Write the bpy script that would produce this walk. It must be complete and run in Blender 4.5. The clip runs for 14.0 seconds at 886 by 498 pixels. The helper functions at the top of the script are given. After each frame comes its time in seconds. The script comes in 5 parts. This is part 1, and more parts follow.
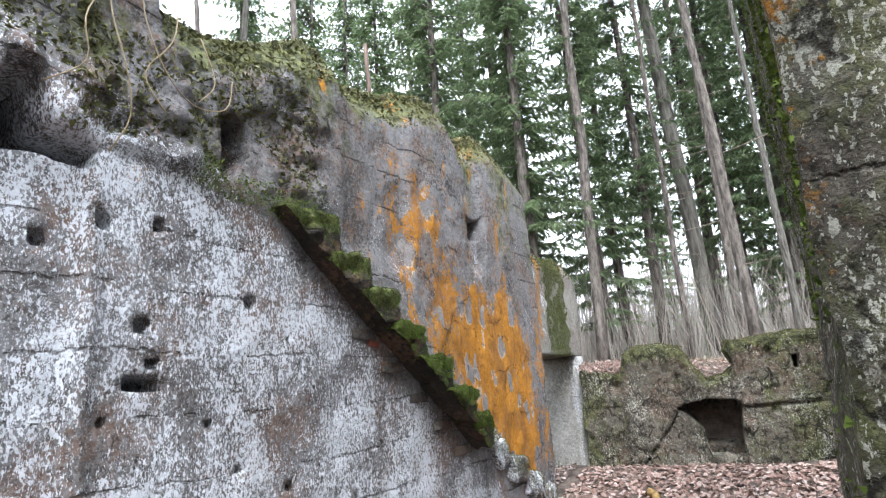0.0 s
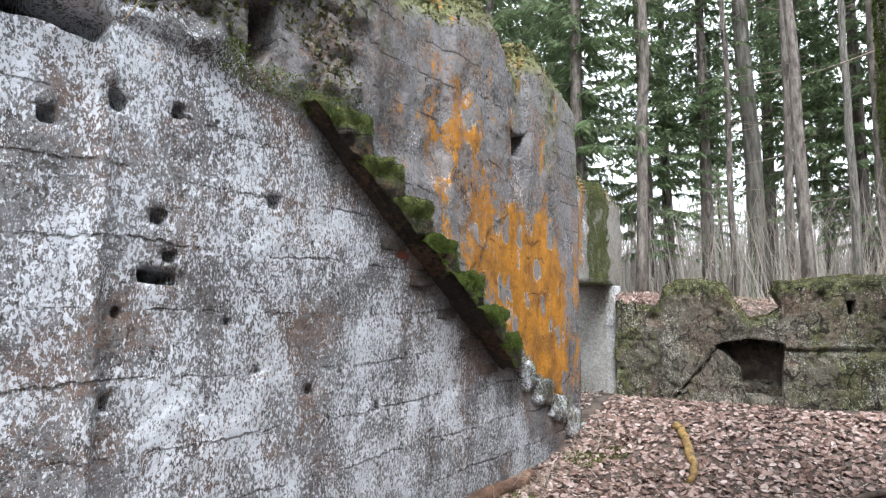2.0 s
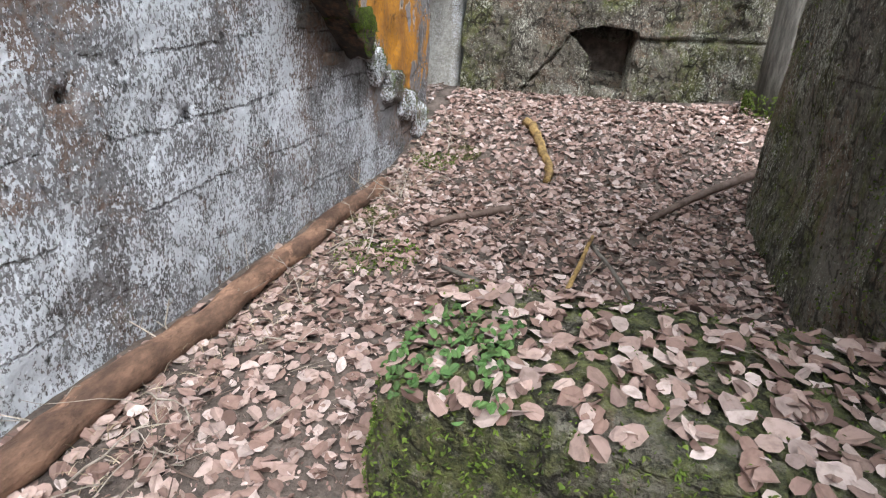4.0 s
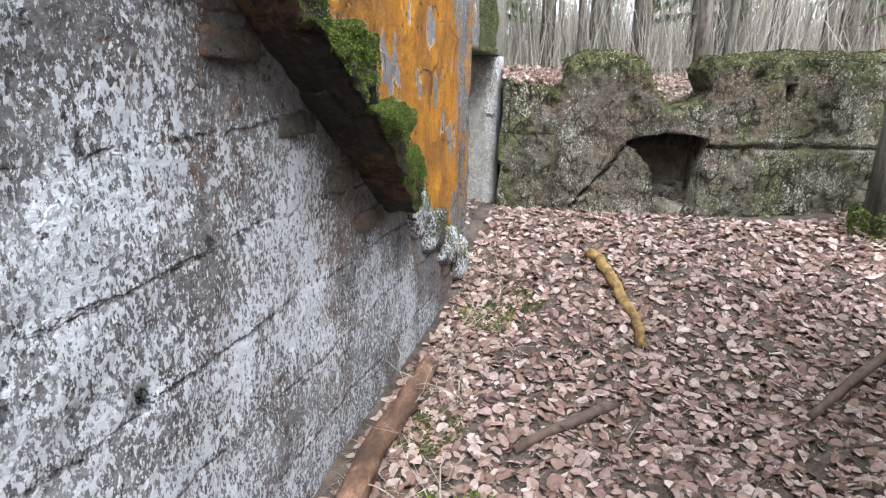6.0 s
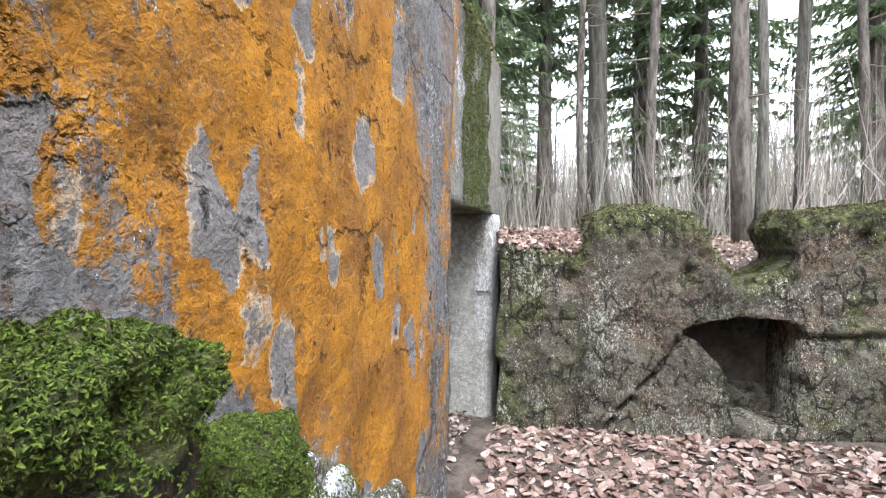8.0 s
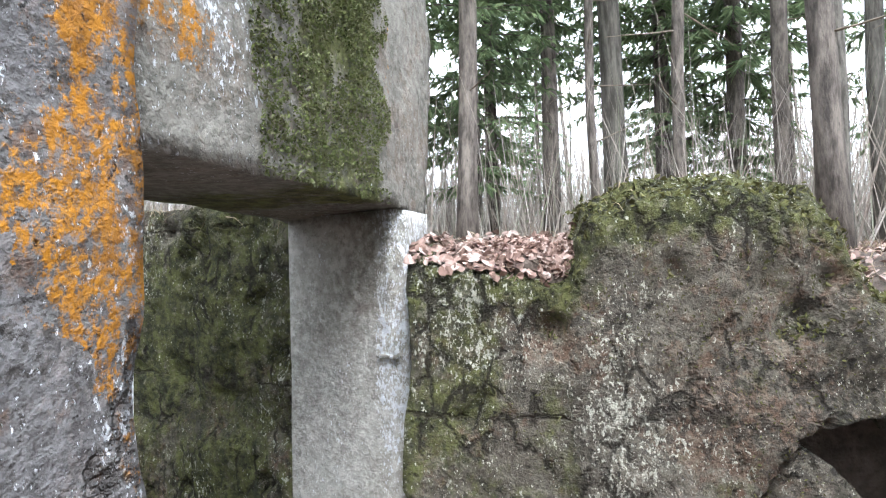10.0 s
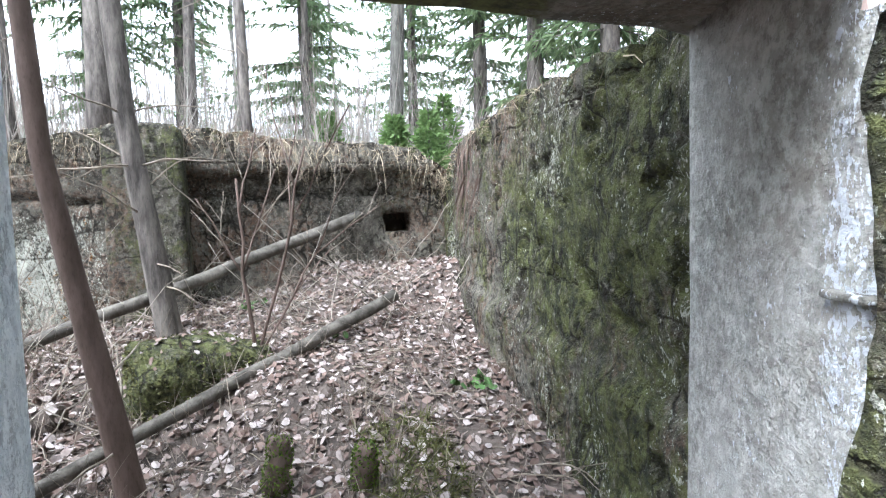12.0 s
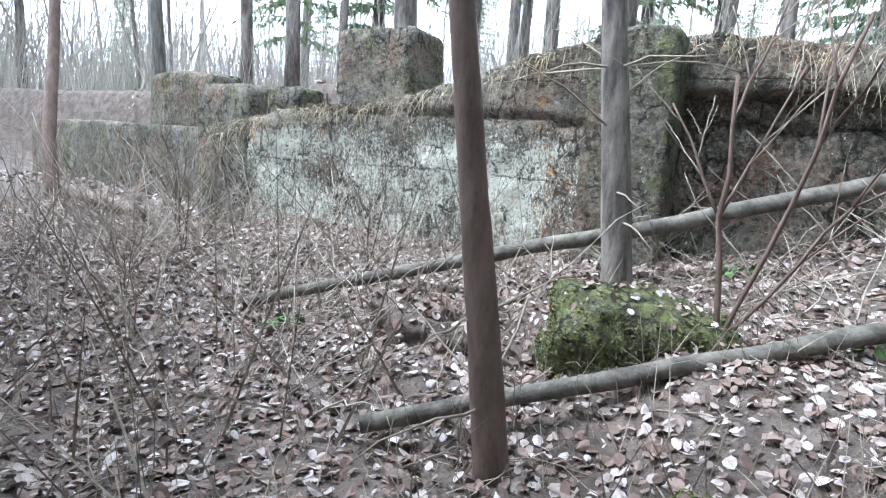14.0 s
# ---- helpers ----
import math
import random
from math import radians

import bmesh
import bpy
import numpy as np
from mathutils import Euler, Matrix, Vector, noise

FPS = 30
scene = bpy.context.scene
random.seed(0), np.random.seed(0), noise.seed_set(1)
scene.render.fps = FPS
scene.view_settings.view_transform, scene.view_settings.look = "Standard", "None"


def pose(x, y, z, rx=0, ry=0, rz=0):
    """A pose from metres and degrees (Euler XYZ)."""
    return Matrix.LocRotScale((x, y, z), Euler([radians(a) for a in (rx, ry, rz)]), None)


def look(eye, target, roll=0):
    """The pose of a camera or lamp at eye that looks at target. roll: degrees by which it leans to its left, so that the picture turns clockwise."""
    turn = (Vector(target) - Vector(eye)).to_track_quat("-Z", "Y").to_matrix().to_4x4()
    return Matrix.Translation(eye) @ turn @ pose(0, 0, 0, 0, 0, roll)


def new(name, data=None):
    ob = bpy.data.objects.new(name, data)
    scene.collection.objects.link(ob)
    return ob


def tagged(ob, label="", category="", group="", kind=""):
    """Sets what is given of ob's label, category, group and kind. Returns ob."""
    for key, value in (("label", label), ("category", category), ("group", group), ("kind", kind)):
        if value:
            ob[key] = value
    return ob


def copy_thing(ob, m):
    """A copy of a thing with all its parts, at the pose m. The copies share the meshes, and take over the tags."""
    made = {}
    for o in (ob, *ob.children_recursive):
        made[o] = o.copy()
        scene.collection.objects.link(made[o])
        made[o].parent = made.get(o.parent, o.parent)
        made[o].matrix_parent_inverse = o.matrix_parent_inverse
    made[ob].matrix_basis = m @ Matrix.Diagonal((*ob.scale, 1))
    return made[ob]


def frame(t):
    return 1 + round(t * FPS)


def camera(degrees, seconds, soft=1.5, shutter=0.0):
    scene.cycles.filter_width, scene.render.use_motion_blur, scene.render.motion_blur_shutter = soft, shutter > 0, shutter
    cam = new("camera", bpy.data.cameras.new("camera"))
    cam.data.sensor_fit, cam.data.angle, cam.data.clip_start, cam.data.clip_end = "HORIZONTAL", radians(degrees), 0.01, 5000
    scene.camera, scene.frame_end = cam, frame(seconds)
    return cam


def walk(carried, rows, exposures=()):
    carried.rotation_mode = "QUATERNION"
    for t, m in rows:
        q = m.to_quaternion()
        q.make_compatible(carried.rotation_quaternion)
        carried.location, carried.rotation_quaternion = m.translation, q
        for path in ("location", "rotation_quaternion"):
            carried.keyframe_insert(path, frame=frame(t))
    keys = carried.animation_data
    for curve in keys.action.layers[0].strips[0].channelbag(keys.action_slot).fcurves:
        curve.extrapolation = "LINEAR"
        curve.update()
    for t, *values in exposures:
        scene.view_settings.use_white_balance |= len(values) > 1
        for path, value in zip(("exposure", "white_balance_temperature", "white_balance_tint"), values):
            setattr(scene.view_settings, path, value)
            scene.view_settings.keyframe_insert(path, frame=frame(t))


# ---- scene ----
cam = camera(75, 14.0, soft=1.2)
PATH = [
    (0, (2.665, -8.053, 1.423), (1.675, -6.382, 1.901), -4.3),
    (0.5, (2.663, -8.023, 1.454), (1.529, -6.468, 1.998), -2.5),
    (1, (2.674, -8.026, 1.457), (1.535, -6.482, 2.024), -1.5),
    (1.5, (2.648, -7.957, 1.441), (1.490, -6.387, 1.883), 0.0),
    (2, (2.572, -7.830, 1.417), (1.429, -6.202, 1.627), 0.4),
    (2.5, (2.477, -7.680, 1.391), (1.363, -6.020, 1.462), 0.8),
    (3, (2.262, -7.551, 1.359), (1.278, -5.830, 1.091), 1.4),
    (3.2, (2.149, -7.397, 1.309), (1.289, -5.641, 0.891), 1.5),
    (5.3, (1.167, -6.550, 1.456), (0.897, -4.817, 0.495), 3.7),
    (5.5, (1.078, -6.367, 1.486), (0.768, -4.542, 0.730), 2.5),
    (6, (0.995, -5.907, 1.546), (0.506, -4.052, 0.979), 1.1),
    (6.5, (0.840, -5.493, 1.571), (0.301, -3.590, 1.272), 2.1),
    (7, (0.706, -5.060, 1.574), (0.171, -3.141, 1.401), 1.7),
    (7.5, (0.668, -4.579, 1.584), (0.128, -2.655, 1.506), 1.2),
    (7.7, (0.674, -4.419, 1.569), (0.142, -2.491, 1.527), 0.9),
    (9.8, (0.805, -2.378, 1.519), (0.421, -0.416, 1.546), -0.7),
    (10, (0.759, -2.176, 1.542), (0.174, -0.264, 1.606), -1.4),
    (10.5, (0.889, -1.798, 1.561), (-0.335, -0.220, 1.660), -2.2),
    (11, (0.815, -1.540, 1.549), (-0.699, -0.233, 1.525), -1.8),
    (11.5, (0.668, -1.220, 1.489), (-1.065, -0.227, 1.385), -1.6),
    (12, (0.523, -1.019, 1.366), (-1.366, -0.379, 1.218), -1.5),
    (12.5, (0.323, -0.916, 1.282), (-1.650, -0.684, 1.049), 0.1),
    (13, (0.048, -0.859, 1.203), (-1.932, -0.957, 0.945), 0.7),
    (13.5, (-0.186, -0.877, 1.178), (-2.124, -1.297, 0.916), 2.2),
    (14, (-0.466, -0.905, 1.168), (-2.197, -1.855, 0.854), 4.4),
]
EXPOSURES = [(0, 2.32, 5950, 10), (3.2, 2.2, 6100, 10), (7.5, 2.47, 6000, 10), (11, 2.58, 5800, 9), (12.5, 2.95, 5450, 8), (14, 2.93, 5300, 6)]

walk(cam, [(t, look(e, g, r)) for t, e, g, r in PATH], EXPOSURES)

# ---- world and sun ----
world = bpy.data.worlds.new("overcast")
scene.world = world
world.use_nodes = True
wn = world.node_tree
sky = wn.nodes.new("ShaderNodeTexSky")
sky.sky_type, sky.sun_disc = "NISHITA", False
sky.sun_elevation, sky.sun_rotation = radians(48), radians(150)
sky.air_density, sky.dust_density, sky.ozone_density = 1.0, 9.0, 0.5
# a closed cloud layer takes most of the blue out of the sky
grey = wn.nodes.new("ShaderNodeHueSaturation")
grey.inputs["Saturation"].default_value = 0.15
wn.links.new(sky.outputs[0], grey.inputs["Color"])
cloud = wn.nodes.new("ShaderNodeMix")
cloud.data_type = "RGBA"
cloud.inputs["Factor"].default_value = 0.7
wn.links.new(grey.outputs[0], cloud.inputs[6])
cloud.inputs[7].default_value = (6.2, 6.5, 6.9, 1)
wn.links.new(cloud.outputs[2], wn.nodes["Background"].inputs[0])
wn.nodes["Background"].inputs[1].default_value = 0.15
sun = new("sun", bpy.data.lights.new("sun", "SUN"))
sun.data.energy, sun.data.angle, sun.data.color = 0.8, radians(30), (1.0, 0.98, 0.95)
sun.matrix_world = look((4, -7, 12), (0, 0, 0))


# ---- node helpers ----
class Mat:
    """A small node graph builder."""

    def __init__(self, name):
        self.m = bpy.data.materials.new(name)
        self.m.use_nodes = True
        self.t = self.m.node_tree
        self.b = self.t.nodes["Principled BSDF"]
        self.b.inputs["Specular IOR Level"].default_value = 0.25

    def node(self, kind, **sockets):
        n = self.t.nodes.new(kind)
        for k, v in sockets.items():
            self.put(n.inputs[k.replace("_", " ")], v)
        return n

    def put(self, socket, v):
        if isinstance(v, bpy.types.NodeSocket):
            self.t.links.new(v, socket)
        else:
            socket.default_value = v

    def coords(self, scale=(1, 1, 1)):
        g = self.t.nodes.new("ShaderNodeTexCoord")
        mp = self.t.nodes.new("ShaderNodeMapping")
        self.t.links.new(g.outputs["Object"], mp.inputs["Vector"])
        mp.inputs["Scale"].default_value = scale
        return mp.outputs[0]

    def noise(self, scale, detail=4, rough=0.6, vec=None, dist=0.0):
        n = self.node("ShaderNodeTexNoise", Scale=scale, Detail=detail, Roughness=rough, Distortion=dist)
        self.put(n.inputs["Vector"], vec or self.coords())
        return n.outputs["Fac"]

    def voronoi(self, scale, vec=None, out="Distance", feature="F1"):
        n = self.t.nodes.new("ShaderNodeTexVoronoi")
        n.feature = feature
        n.inputs["Scale"].default_value = scale
        self.put(n.inputs["Vector"], vec or self.coords())
        return n.outputs[out]

    def ramp(self, fac, a, b):
        n = self.t.nodes.new("ShaderNodeMapRange")
        n.interpolation_type = "SMOOTHSTEP"
        self.put(n.inputs["Value"], fac)
        n.inputs["From Min"].default_value, n.inputs["From Max"].default_value = a, b
        return n.outputs[0]

    def math(self, op, a, b=0.0):
        n = self.t.nodes.new("ShaderNodeMath")
        n.operation = op
        self.put(n.inputs[0], a)
        self.put(n.inputs[1], b)
        return n.outputs[0]

    def mix(self, fac, a, b):
        n = self.t.nodes.new("ShaderNodeMix")
        n.data_type = "RGBA"
        self.put(n.inputs["Factor"], fac)
        for i, v in ((6, a), (7, b)):
            self.put(n.inputs[i], (*v, 1) if isinstance(v, tuple) else v)
        return n.outputs[2]

    def attr(self, name):
        n = self.t.nodes.new("ShaderNodeAttribute")
        n.attribute_name = name
        s = self.t.nodes.new("ShaderNodeSeparateColor")
        self.t.links.new(n.outputs["Color"], s.inputs[0])
        return s.outputs

    def island(self):
        return self.t.nodes.new("ShaderNodeNewGeometry").outputs["Random Per Island"]

    def own(self):
        return self.t.nodes.new("ShaderNodeObjectInfo").outputs["Random"]

    def done(self, colour, rough=0.9, bump=None, strength=0.5, distance=0.02):
        self.put(self.b.inputs["Base Color"], (*colour, 1) if isinstance(colour, tuple) else colour)
        self.put(self.b.inputs["Roughness"], rough)
        if bump is not None:
            n = self.node("ShaderNodeBump", Strength=strength, Distance=distance, Height=bump)
            self.t.links.new(n.outputs[0], self.b.inputs["Normal"])
        return self.m


def concrete(name, base=(0.225, 0.218, 0.208), dark=(0.09, 0.083, 0.075), lines=0.55, cracks=False, gritty=1.0, crust=(0.70, 0.72, 0.76), rugged=False):
    """Weathered cast concrete; its 'growth' colours hold where orange lichen (r), green algae (g) and white lichen (b) grow."""
    m = Mat(name)
    r, g, b = m.attr("growth")[:3]

    def centred(scale, detail=5, rough=0.7, vec=None, gain=1.0):
        return m.math("MULTIPLY", m.math("SUBTRACT", m.noise(scale, detail, rough, vec), 0.5), gain)

    def plus(*terms):
        out = terms[0]
        for t in terms[1:]:
            out = m.math("ADD", out, t)
        return out

    def without(a, part):
        return m.math("MULTIPLY", a, m.math("SUBTRACT", 1.0, part))

    tall = m.coords((1, 1, 0.62))
    # a wavering copy of the coordinates, for shapes with uneven rims
    jog = m.node("ShaderNodeTexNoise", Scale=9.0, Detail=6, Roughness=0.7)
    m.put(jog.inputs["Vector"], m.coords())
    mv = m.node("ShaderNodeVectorMath")
    mv.operation = "MULTIPLY_ADD"
    m.put(mv.inputs[0], jog.outputs["Color"])
    mv.inputs[1].default_value = (0.10, 0.10, 0.10)
    m.put(mv.inputs[2], tall)
    warp = mv.outputs[0]
    fine = m.noise(26, 5, 0.7)
    mid = m.noise(7, 5, 0.65)
    drift = m.noise(2.3, 7, 0.72, m.coords((1, 1, 0.75)))
    # stained cement: grey, brown and dark weathering
    col = m.mix(m.ramp(m.noise(0.9, 6, 0.65), 0.32, 0.66), dark, base)
    col = m.mix(m.math("MULTIPLY", m.ramp(m.noise(2.2, 5, 0.6, m.coords((1, 1, 0.2))), 0.50, 0.68), 0.2 + 0.3 * gritty), col, tuple(c * 0.55 for c in dark))
    col = m.mix(m.math("MULTIPLY", m.ramp(plus(m.noise(1.7, 6, 0.7), centred(21, 4, 0.7, None, 0.5)), 0.49, 0.60), 0.1 + 0.65 * gritty), col, (0.16, 0.095, 0.062))
    col = m.mix(m.math("MULTIPLY", m.ramp(fine, 0.42, 0.62), 0.45), col, tuple(min(1.0, c * 1.4) for c in base))
    soot = m.ramp(plus(m.noise(44, 5, 0.75), centred(3.1, 5, 0.7, None, 0.8)), 0.54, 0.62)
    col = m.mix(m.math("MULTIPLY", soot, 0.25 + 0.5 * gritty), col, (0.05, 0.044, 0.038))
    # small holes drawn as dark dots, the shade inside them in the colour
    pock = m.math("SUBTRACT", 1.0, m.ramp(m.voronoi(9.0, warp), 0.07, 0.14))
    pock = m.math("MULTIPLY", pock, m.ramp(m.noise(3, 3), 0.47, 0.55))
    pin = m.math("MULTIPLY", m.math("SUBTRACT", 1.0, m.ramp(m.voronoi(34, warp), 0.10, 0.20)), m.ramp(m.noise(6, 4, 0.7), 0.48, 0.56))
    pock = m.math("MAXIMUM", pock, pin)
    # joints between the lifts of concrete, broken and wavering
    sx = m.t.nodes.new("ShaderNodeSeparateXYZ")
    m.put(sx.inputs[0], m.coords())
    zz = plus(sx.outputs[2], centred(1.3, 3, 0.5, None, 0.12), centred(16, 4, 0.7, None, 0.06))
    saw = m.math("ABSOLUTE", m.math("SUBTRACT", m.math("FRACT", m.math("DIVIDE", zz, lines)), 0.5))
    line = m.math("SUBTRACT", 1.0, m.ramp(saw, 0.003 / lines, 0.009 / lines))
    line = m.math("MULTIPLY", line, m.ramp(m.noise(1.9, 5, 0.75, m.coords((1, 1, 2.5))), 0.46, 0.55))
    # green algae
    ga = m.ramp(plus(g, centred(3.2, 7, 0.72, m.coords((1, 1, 0.6)), 1.7), centred(24, 4, 0.7, None, 0.7)), 0.42, 0.78)
    green = m.mix(m.ramp(m.noise(14, 7, 0.75), 0.34, 0.66), (0.024, 0.028, 0.013), (0.155, 0.165, 0.055))
    col = m.mix(m.math("MULTIPLY", ga, 0.88), col, green)
    # white crust lichen: ragged flecks that gather in drifts
    much = plus(m.math("MULTIPLY", m.math("SUBTRACT", drift, 0.5), 0.7), m.math("MULTIPLY", m.math("SUBTRACT", b, 0.5), 0.36))
    film = m.math("MULTIPLY", m.ramp(plus(m.noise(13, 7, 0.78, tall), much), 0.56, 0.74), m.math("GREATER_THAN", b, 0.02))
    col = m.mix(m.math("MULTIPLY", film, 0.3), col, tuple(c * 0.72 for c in crust))
    fleck = m.ramp(plus(m.noise(60, 4, 0.62, tall), much), 0.635, 0.66)
    spot = m.ramp(plus(m.noise(125, 3, 0.6, tall), m.math("MULTIPLY", much, 0.8)), 0.635, 0.675)
    wl = m.math("MULTIPLY", m.math("MAXIMUM", fleck, spot), m.math("GREATER_THAN", b, 0.02))
    col = m.mix(m.math("MULTIPLY", wl, 0.88), col, m.mix(fine, tuple(c * 0.74 for c in crust), tuple(min(1.0, c * 1.18) for c in crust)))
    # orange lichen, with grey pale-rimmed islands of another lichen in it
    oa = plus(r, centred(1.6, 6, 0.7, m.coords((1, 1, 0.32)), 1.5), centred(12, 6, 0.75, tall, 0.9), centred(60, 3, 0.7, None, 0.6))
    oa = m.math("MULTIPLY", m.ramp(oa, 0.42, 0.58), m.math("GREATER_THAN", r, 0.03))
    cell = m.t.nodes.new("ShaderNodeTexVoronoi")
    cell.inputs["Scale"].default_value = 5.5
    m.put(cell.inputs["Vector"], warp)
    pick = m.node("ShaderNodeSeparateColor")
    m.put(pick.inputs[0], cell.outputs["Color"])
    size = m.math("MULTIPLY", m.ramp(pick.outputs[0], 0.3, 0.85), 0.66)
    rim = m.math("SUBTRACT", cell.outputs["Distance"], size)
    island = m.math("SUBTRACT", 1.0, m.ramp(rim, -0.03, 0.0))
    edge = without(m.math("SUBTRACT", 1.0, m.ramp(rim, 0.0, 0.035)), island)
    old = m.math("MULTIPLY", m.math("GREATER_THAN", r, 0.3), oa)
    oa = without(oa, island)
    orange = m.mix(m.ramp(m.noise(4, 7, 0.75, tall), 0.36, 0.62), (0.27, 0.115, 0.02), (0.52, 0.222, 0.012))
    orange = m.mix(m.math("MULTIPLY", m.ramp(m.noise(33, 5, 0.75), 0.52, 0.64), 0.65), orange, (0.17, 0.10, 0.05))
    col = m.mix(m.math("MULTIPLY", oa, 0.95), col, orange)
    col = m.mix(m.math("MULTIPLY", m.math("MULTIPLY", island, old), 0.7), col, m.mix(fine, (0.15, 0.135, 0.13), (0.36, 0.33, 0.32)))
    col = m.mix(m.math("MULTIPLY", m.math("MULTIPLY", edge, old), 0.55), col, (0.55, 0.52, 0.46))
    # long cracks in the crust
    if cracks:
        twist = m.node("ShaderNodeTexNoise", Scale=2.2, Detail=7, Roughness=0.65)
        m.put(twist.inputs["Vector"], m.coords())
        tv = m.node("ShaderNodeVectorMath")
        tv.operation = "MULTIPLY_ADD"
        m.put(tv.inputs[0], twist.outputs["Color"])
        tv.inputs[1].default_value = (0.5, 0.5, 0.9)
        m.put(tv.inputs[2], m.coords((1, 0.6, 1.5)))
        crack = m.math("SUBTRACT", 1.0, m.ramp(m.voronoi(1.5, tv.outputs[0], feature="DISTANCE_TO_EDGE"), 0.004, 0.03))
        crack = m.math("MULTIPLY", m.math("MULTIPLY", crack, m.ramp(m.noise(2.6, 5, 0.7), 0.44, 0.60)), m.math("GREATER_THAN", r, 0.3))
        line = m.math("MAXIMUM", without(line, m.math("GREATER_THAN", r, 0.3)), m.math("MULTIPLY", crack, 0.85))
    deep = 0.026
    if rugged:
        # crumbling aggregate: shade of crevices and hollows painted dark, broken faces pale
        crevice = m.math("SUBTRACT", 1.0, m.ramp(m.voronoi(10, warp, feature="DISTANCE_TO_EDGE"), 0.02, 0.10))
        crevice = m.math("MULTIPLY", crevice, m.ramp(m.noise(4.5, 5, 0.7), 0.47, 0.57))
        lump = m.noise(17, 6, 0.78)
        col = m.mix(m.math("MULTIPLY", m.ramp(lump, 0.55, 0.66), 0.45), col, tuple(min(1.0, c * 1.9) for c in base))
        col = m.mix(m.math("MULTIPLY", m.math("MAXIMUM", m.ramp(lump, 0.46, 0.36), crevice), 0.75), col, (0.022, 0.02, 0.014))
        line = m.math("MAXIMUM", line, m.math("MULTIPLY", crevice, 0.6))
        mid = plus(m.math("MULTIPLY", mid, 0.6), m.math("MULTIPLY", lump, 0.9))
        deep = 0.05
    col = m.mix(m.math("MULTIPLY", pock, 0.8 * min(1.0, gritty)), col, (0.025, 0.022, 0.018))
    col = m.mix(m.math("MULTIPLY", line, 0.6), col, (0.03, 0.022, 0.016))
    h = plus(m.math("MULTIPLY", mid, 0.9), m.math("MULTIPLY", fine, 0.55), m.math("MULTIPLY", wl, 0.10), m.math("MULTIPLY", oa, 0.04), m.math("MULTIPLY", m.noise(75, 4, 0.7), 0.22))
    h = m.math("SUBTRACT", h, plus(m.math("MULTIPLY", line, 0.9), m.math("MULTIPLY", pock, 0.7 * min(1.0, gritty))))
    return m.done(col, 0.92, h, 1.0, deep)


def two_tone(name, a, b, scale=5.0, rough=0.9, vec=(1, 1, 1), spread=None, bump=0.5, dist=0.02):
    m = Mat(name)
    n = m.noise(scale, 6, 0.65, m.coords(vec))
    f = m.noise(scale * 6, 4, 0.7, m.coords(vec))
    col = m.mix(m.ramp(n, 0.3, 0.7), a, b)
    col = m.mix(m.math("MULTIPLY", m.ramp(f, 0.5, 0.75), 0.5), col, tuple(x * 0.45 for x in a))
    if spread:
        col = m.mix(m.math("MULTIPLY", spread(m), 0.75), col, tuple(x * 1.5 for x in b))
    return m.done(col, rough, m.math("ADD", n, m.math("MULTIPLY", f, 0.4)), bump, dist)


def leafy(name, colours, rough=0.75, through_light=0.0):
    """Leaves, each with a colour of its own."""
    m = Mat(name)
    ramp = m.t.nodes.new("ShaderNodeValToRGB")
    m.put(ramp.inputs[0], m.island())
    while len(ramp.color_ramp.elements) < len(colours):
        ramp.color_ramp.elements.new(0.5)
    for i, c in enumerate(colours):
        ramp.color_ramp.elements[i].position = i / (len(colours) - 1)
        ramp.color_ramp.elements[i].color = (*c, 1)
    f = m.noise(40, 3)
    col = m.mix(m.math("MULTIPLY", m.ramp(f, 0.4, 0.7), 0.35), ramp.outputs[0], (0.08, 0.05, 0.035))
    m.done(col, rough, f, 0.2, 0.005)
    if through_light:
        t = m.node("ShaderNodeBsdfTranslucent", Color=col)
        mixer = m.node("ShaderNodeMixShader", Fac=through_light)
        m.t.links.new(m.b.outputs[0], mixer.inputs[1])
        m.t.links.new(t.outputs[0], mixer.inputs[2])
        m.t.links.new(mixer.outputs[0], m.t.nodes["Material Output"].inputs[0])
    return m.m


M_WALL = concrete("lichened_concrete", (0.205, 0.20, 0.203), (0.105, 0.095, 0.092), 0.31, cracks=True)
M_PIT = concrete("mossy_concrete", (0.19, 0.17, 0.138), (0.07, 0.06, 0.045), 0.7, crust=(0.57, 0.56, 0.47), rugged=True)
M_PALEC = concrete("pale_render", (0.47, 0.46, 0.43), (0.28, 0.262, 0.225), 30.0, gritty=0.15)
# blue-white coat, its colour raised further for light from the front opening
M_REVEAL = concrete("blue_white_render", (0.70, 0.74, 0.78), (0.50, 0.54, 0.57), 30.0, gritty=0.15, crust=(0.82, 0.86, 0.90))
M_PIL = concrete("smooth_concrete", (0.25, 0.238, 0.21), (0.10, 0.093, 0.078), 30.0, gritty=0.4)
# near black: soot plus the shade under the flight, put into the colour
M_STEP = concrete("shaded_broken_concrete", (0.042, 0.037, 0.031), (0.016, 0.014, 0.012), 5.0, crust=(0.3, 0.3, 0.27))
M_RUBBLE = concrete("stair_rubble", (0.12, 0.11, 0.10), (0.05, 0.045, 0.04), 5.0)
M_LITTER = two_tone("forest_soil", (0.055, 0.043, 0.036), (0.15, 0.118, 0.098), 7, 0.95, bump=0.9, dist=0.04)
M_LEAF = leafy("fallen_leaves", [(0.10, 0.062, 0.05), (0.27, 0.175, 0.145), (0.20, 0.125, 0.10), (0.42, 0.31, 0.27), (0.31, 0.21, 0.175), (0.54, 0.44, 0.40), (0.15, 0.092, 0.075)])
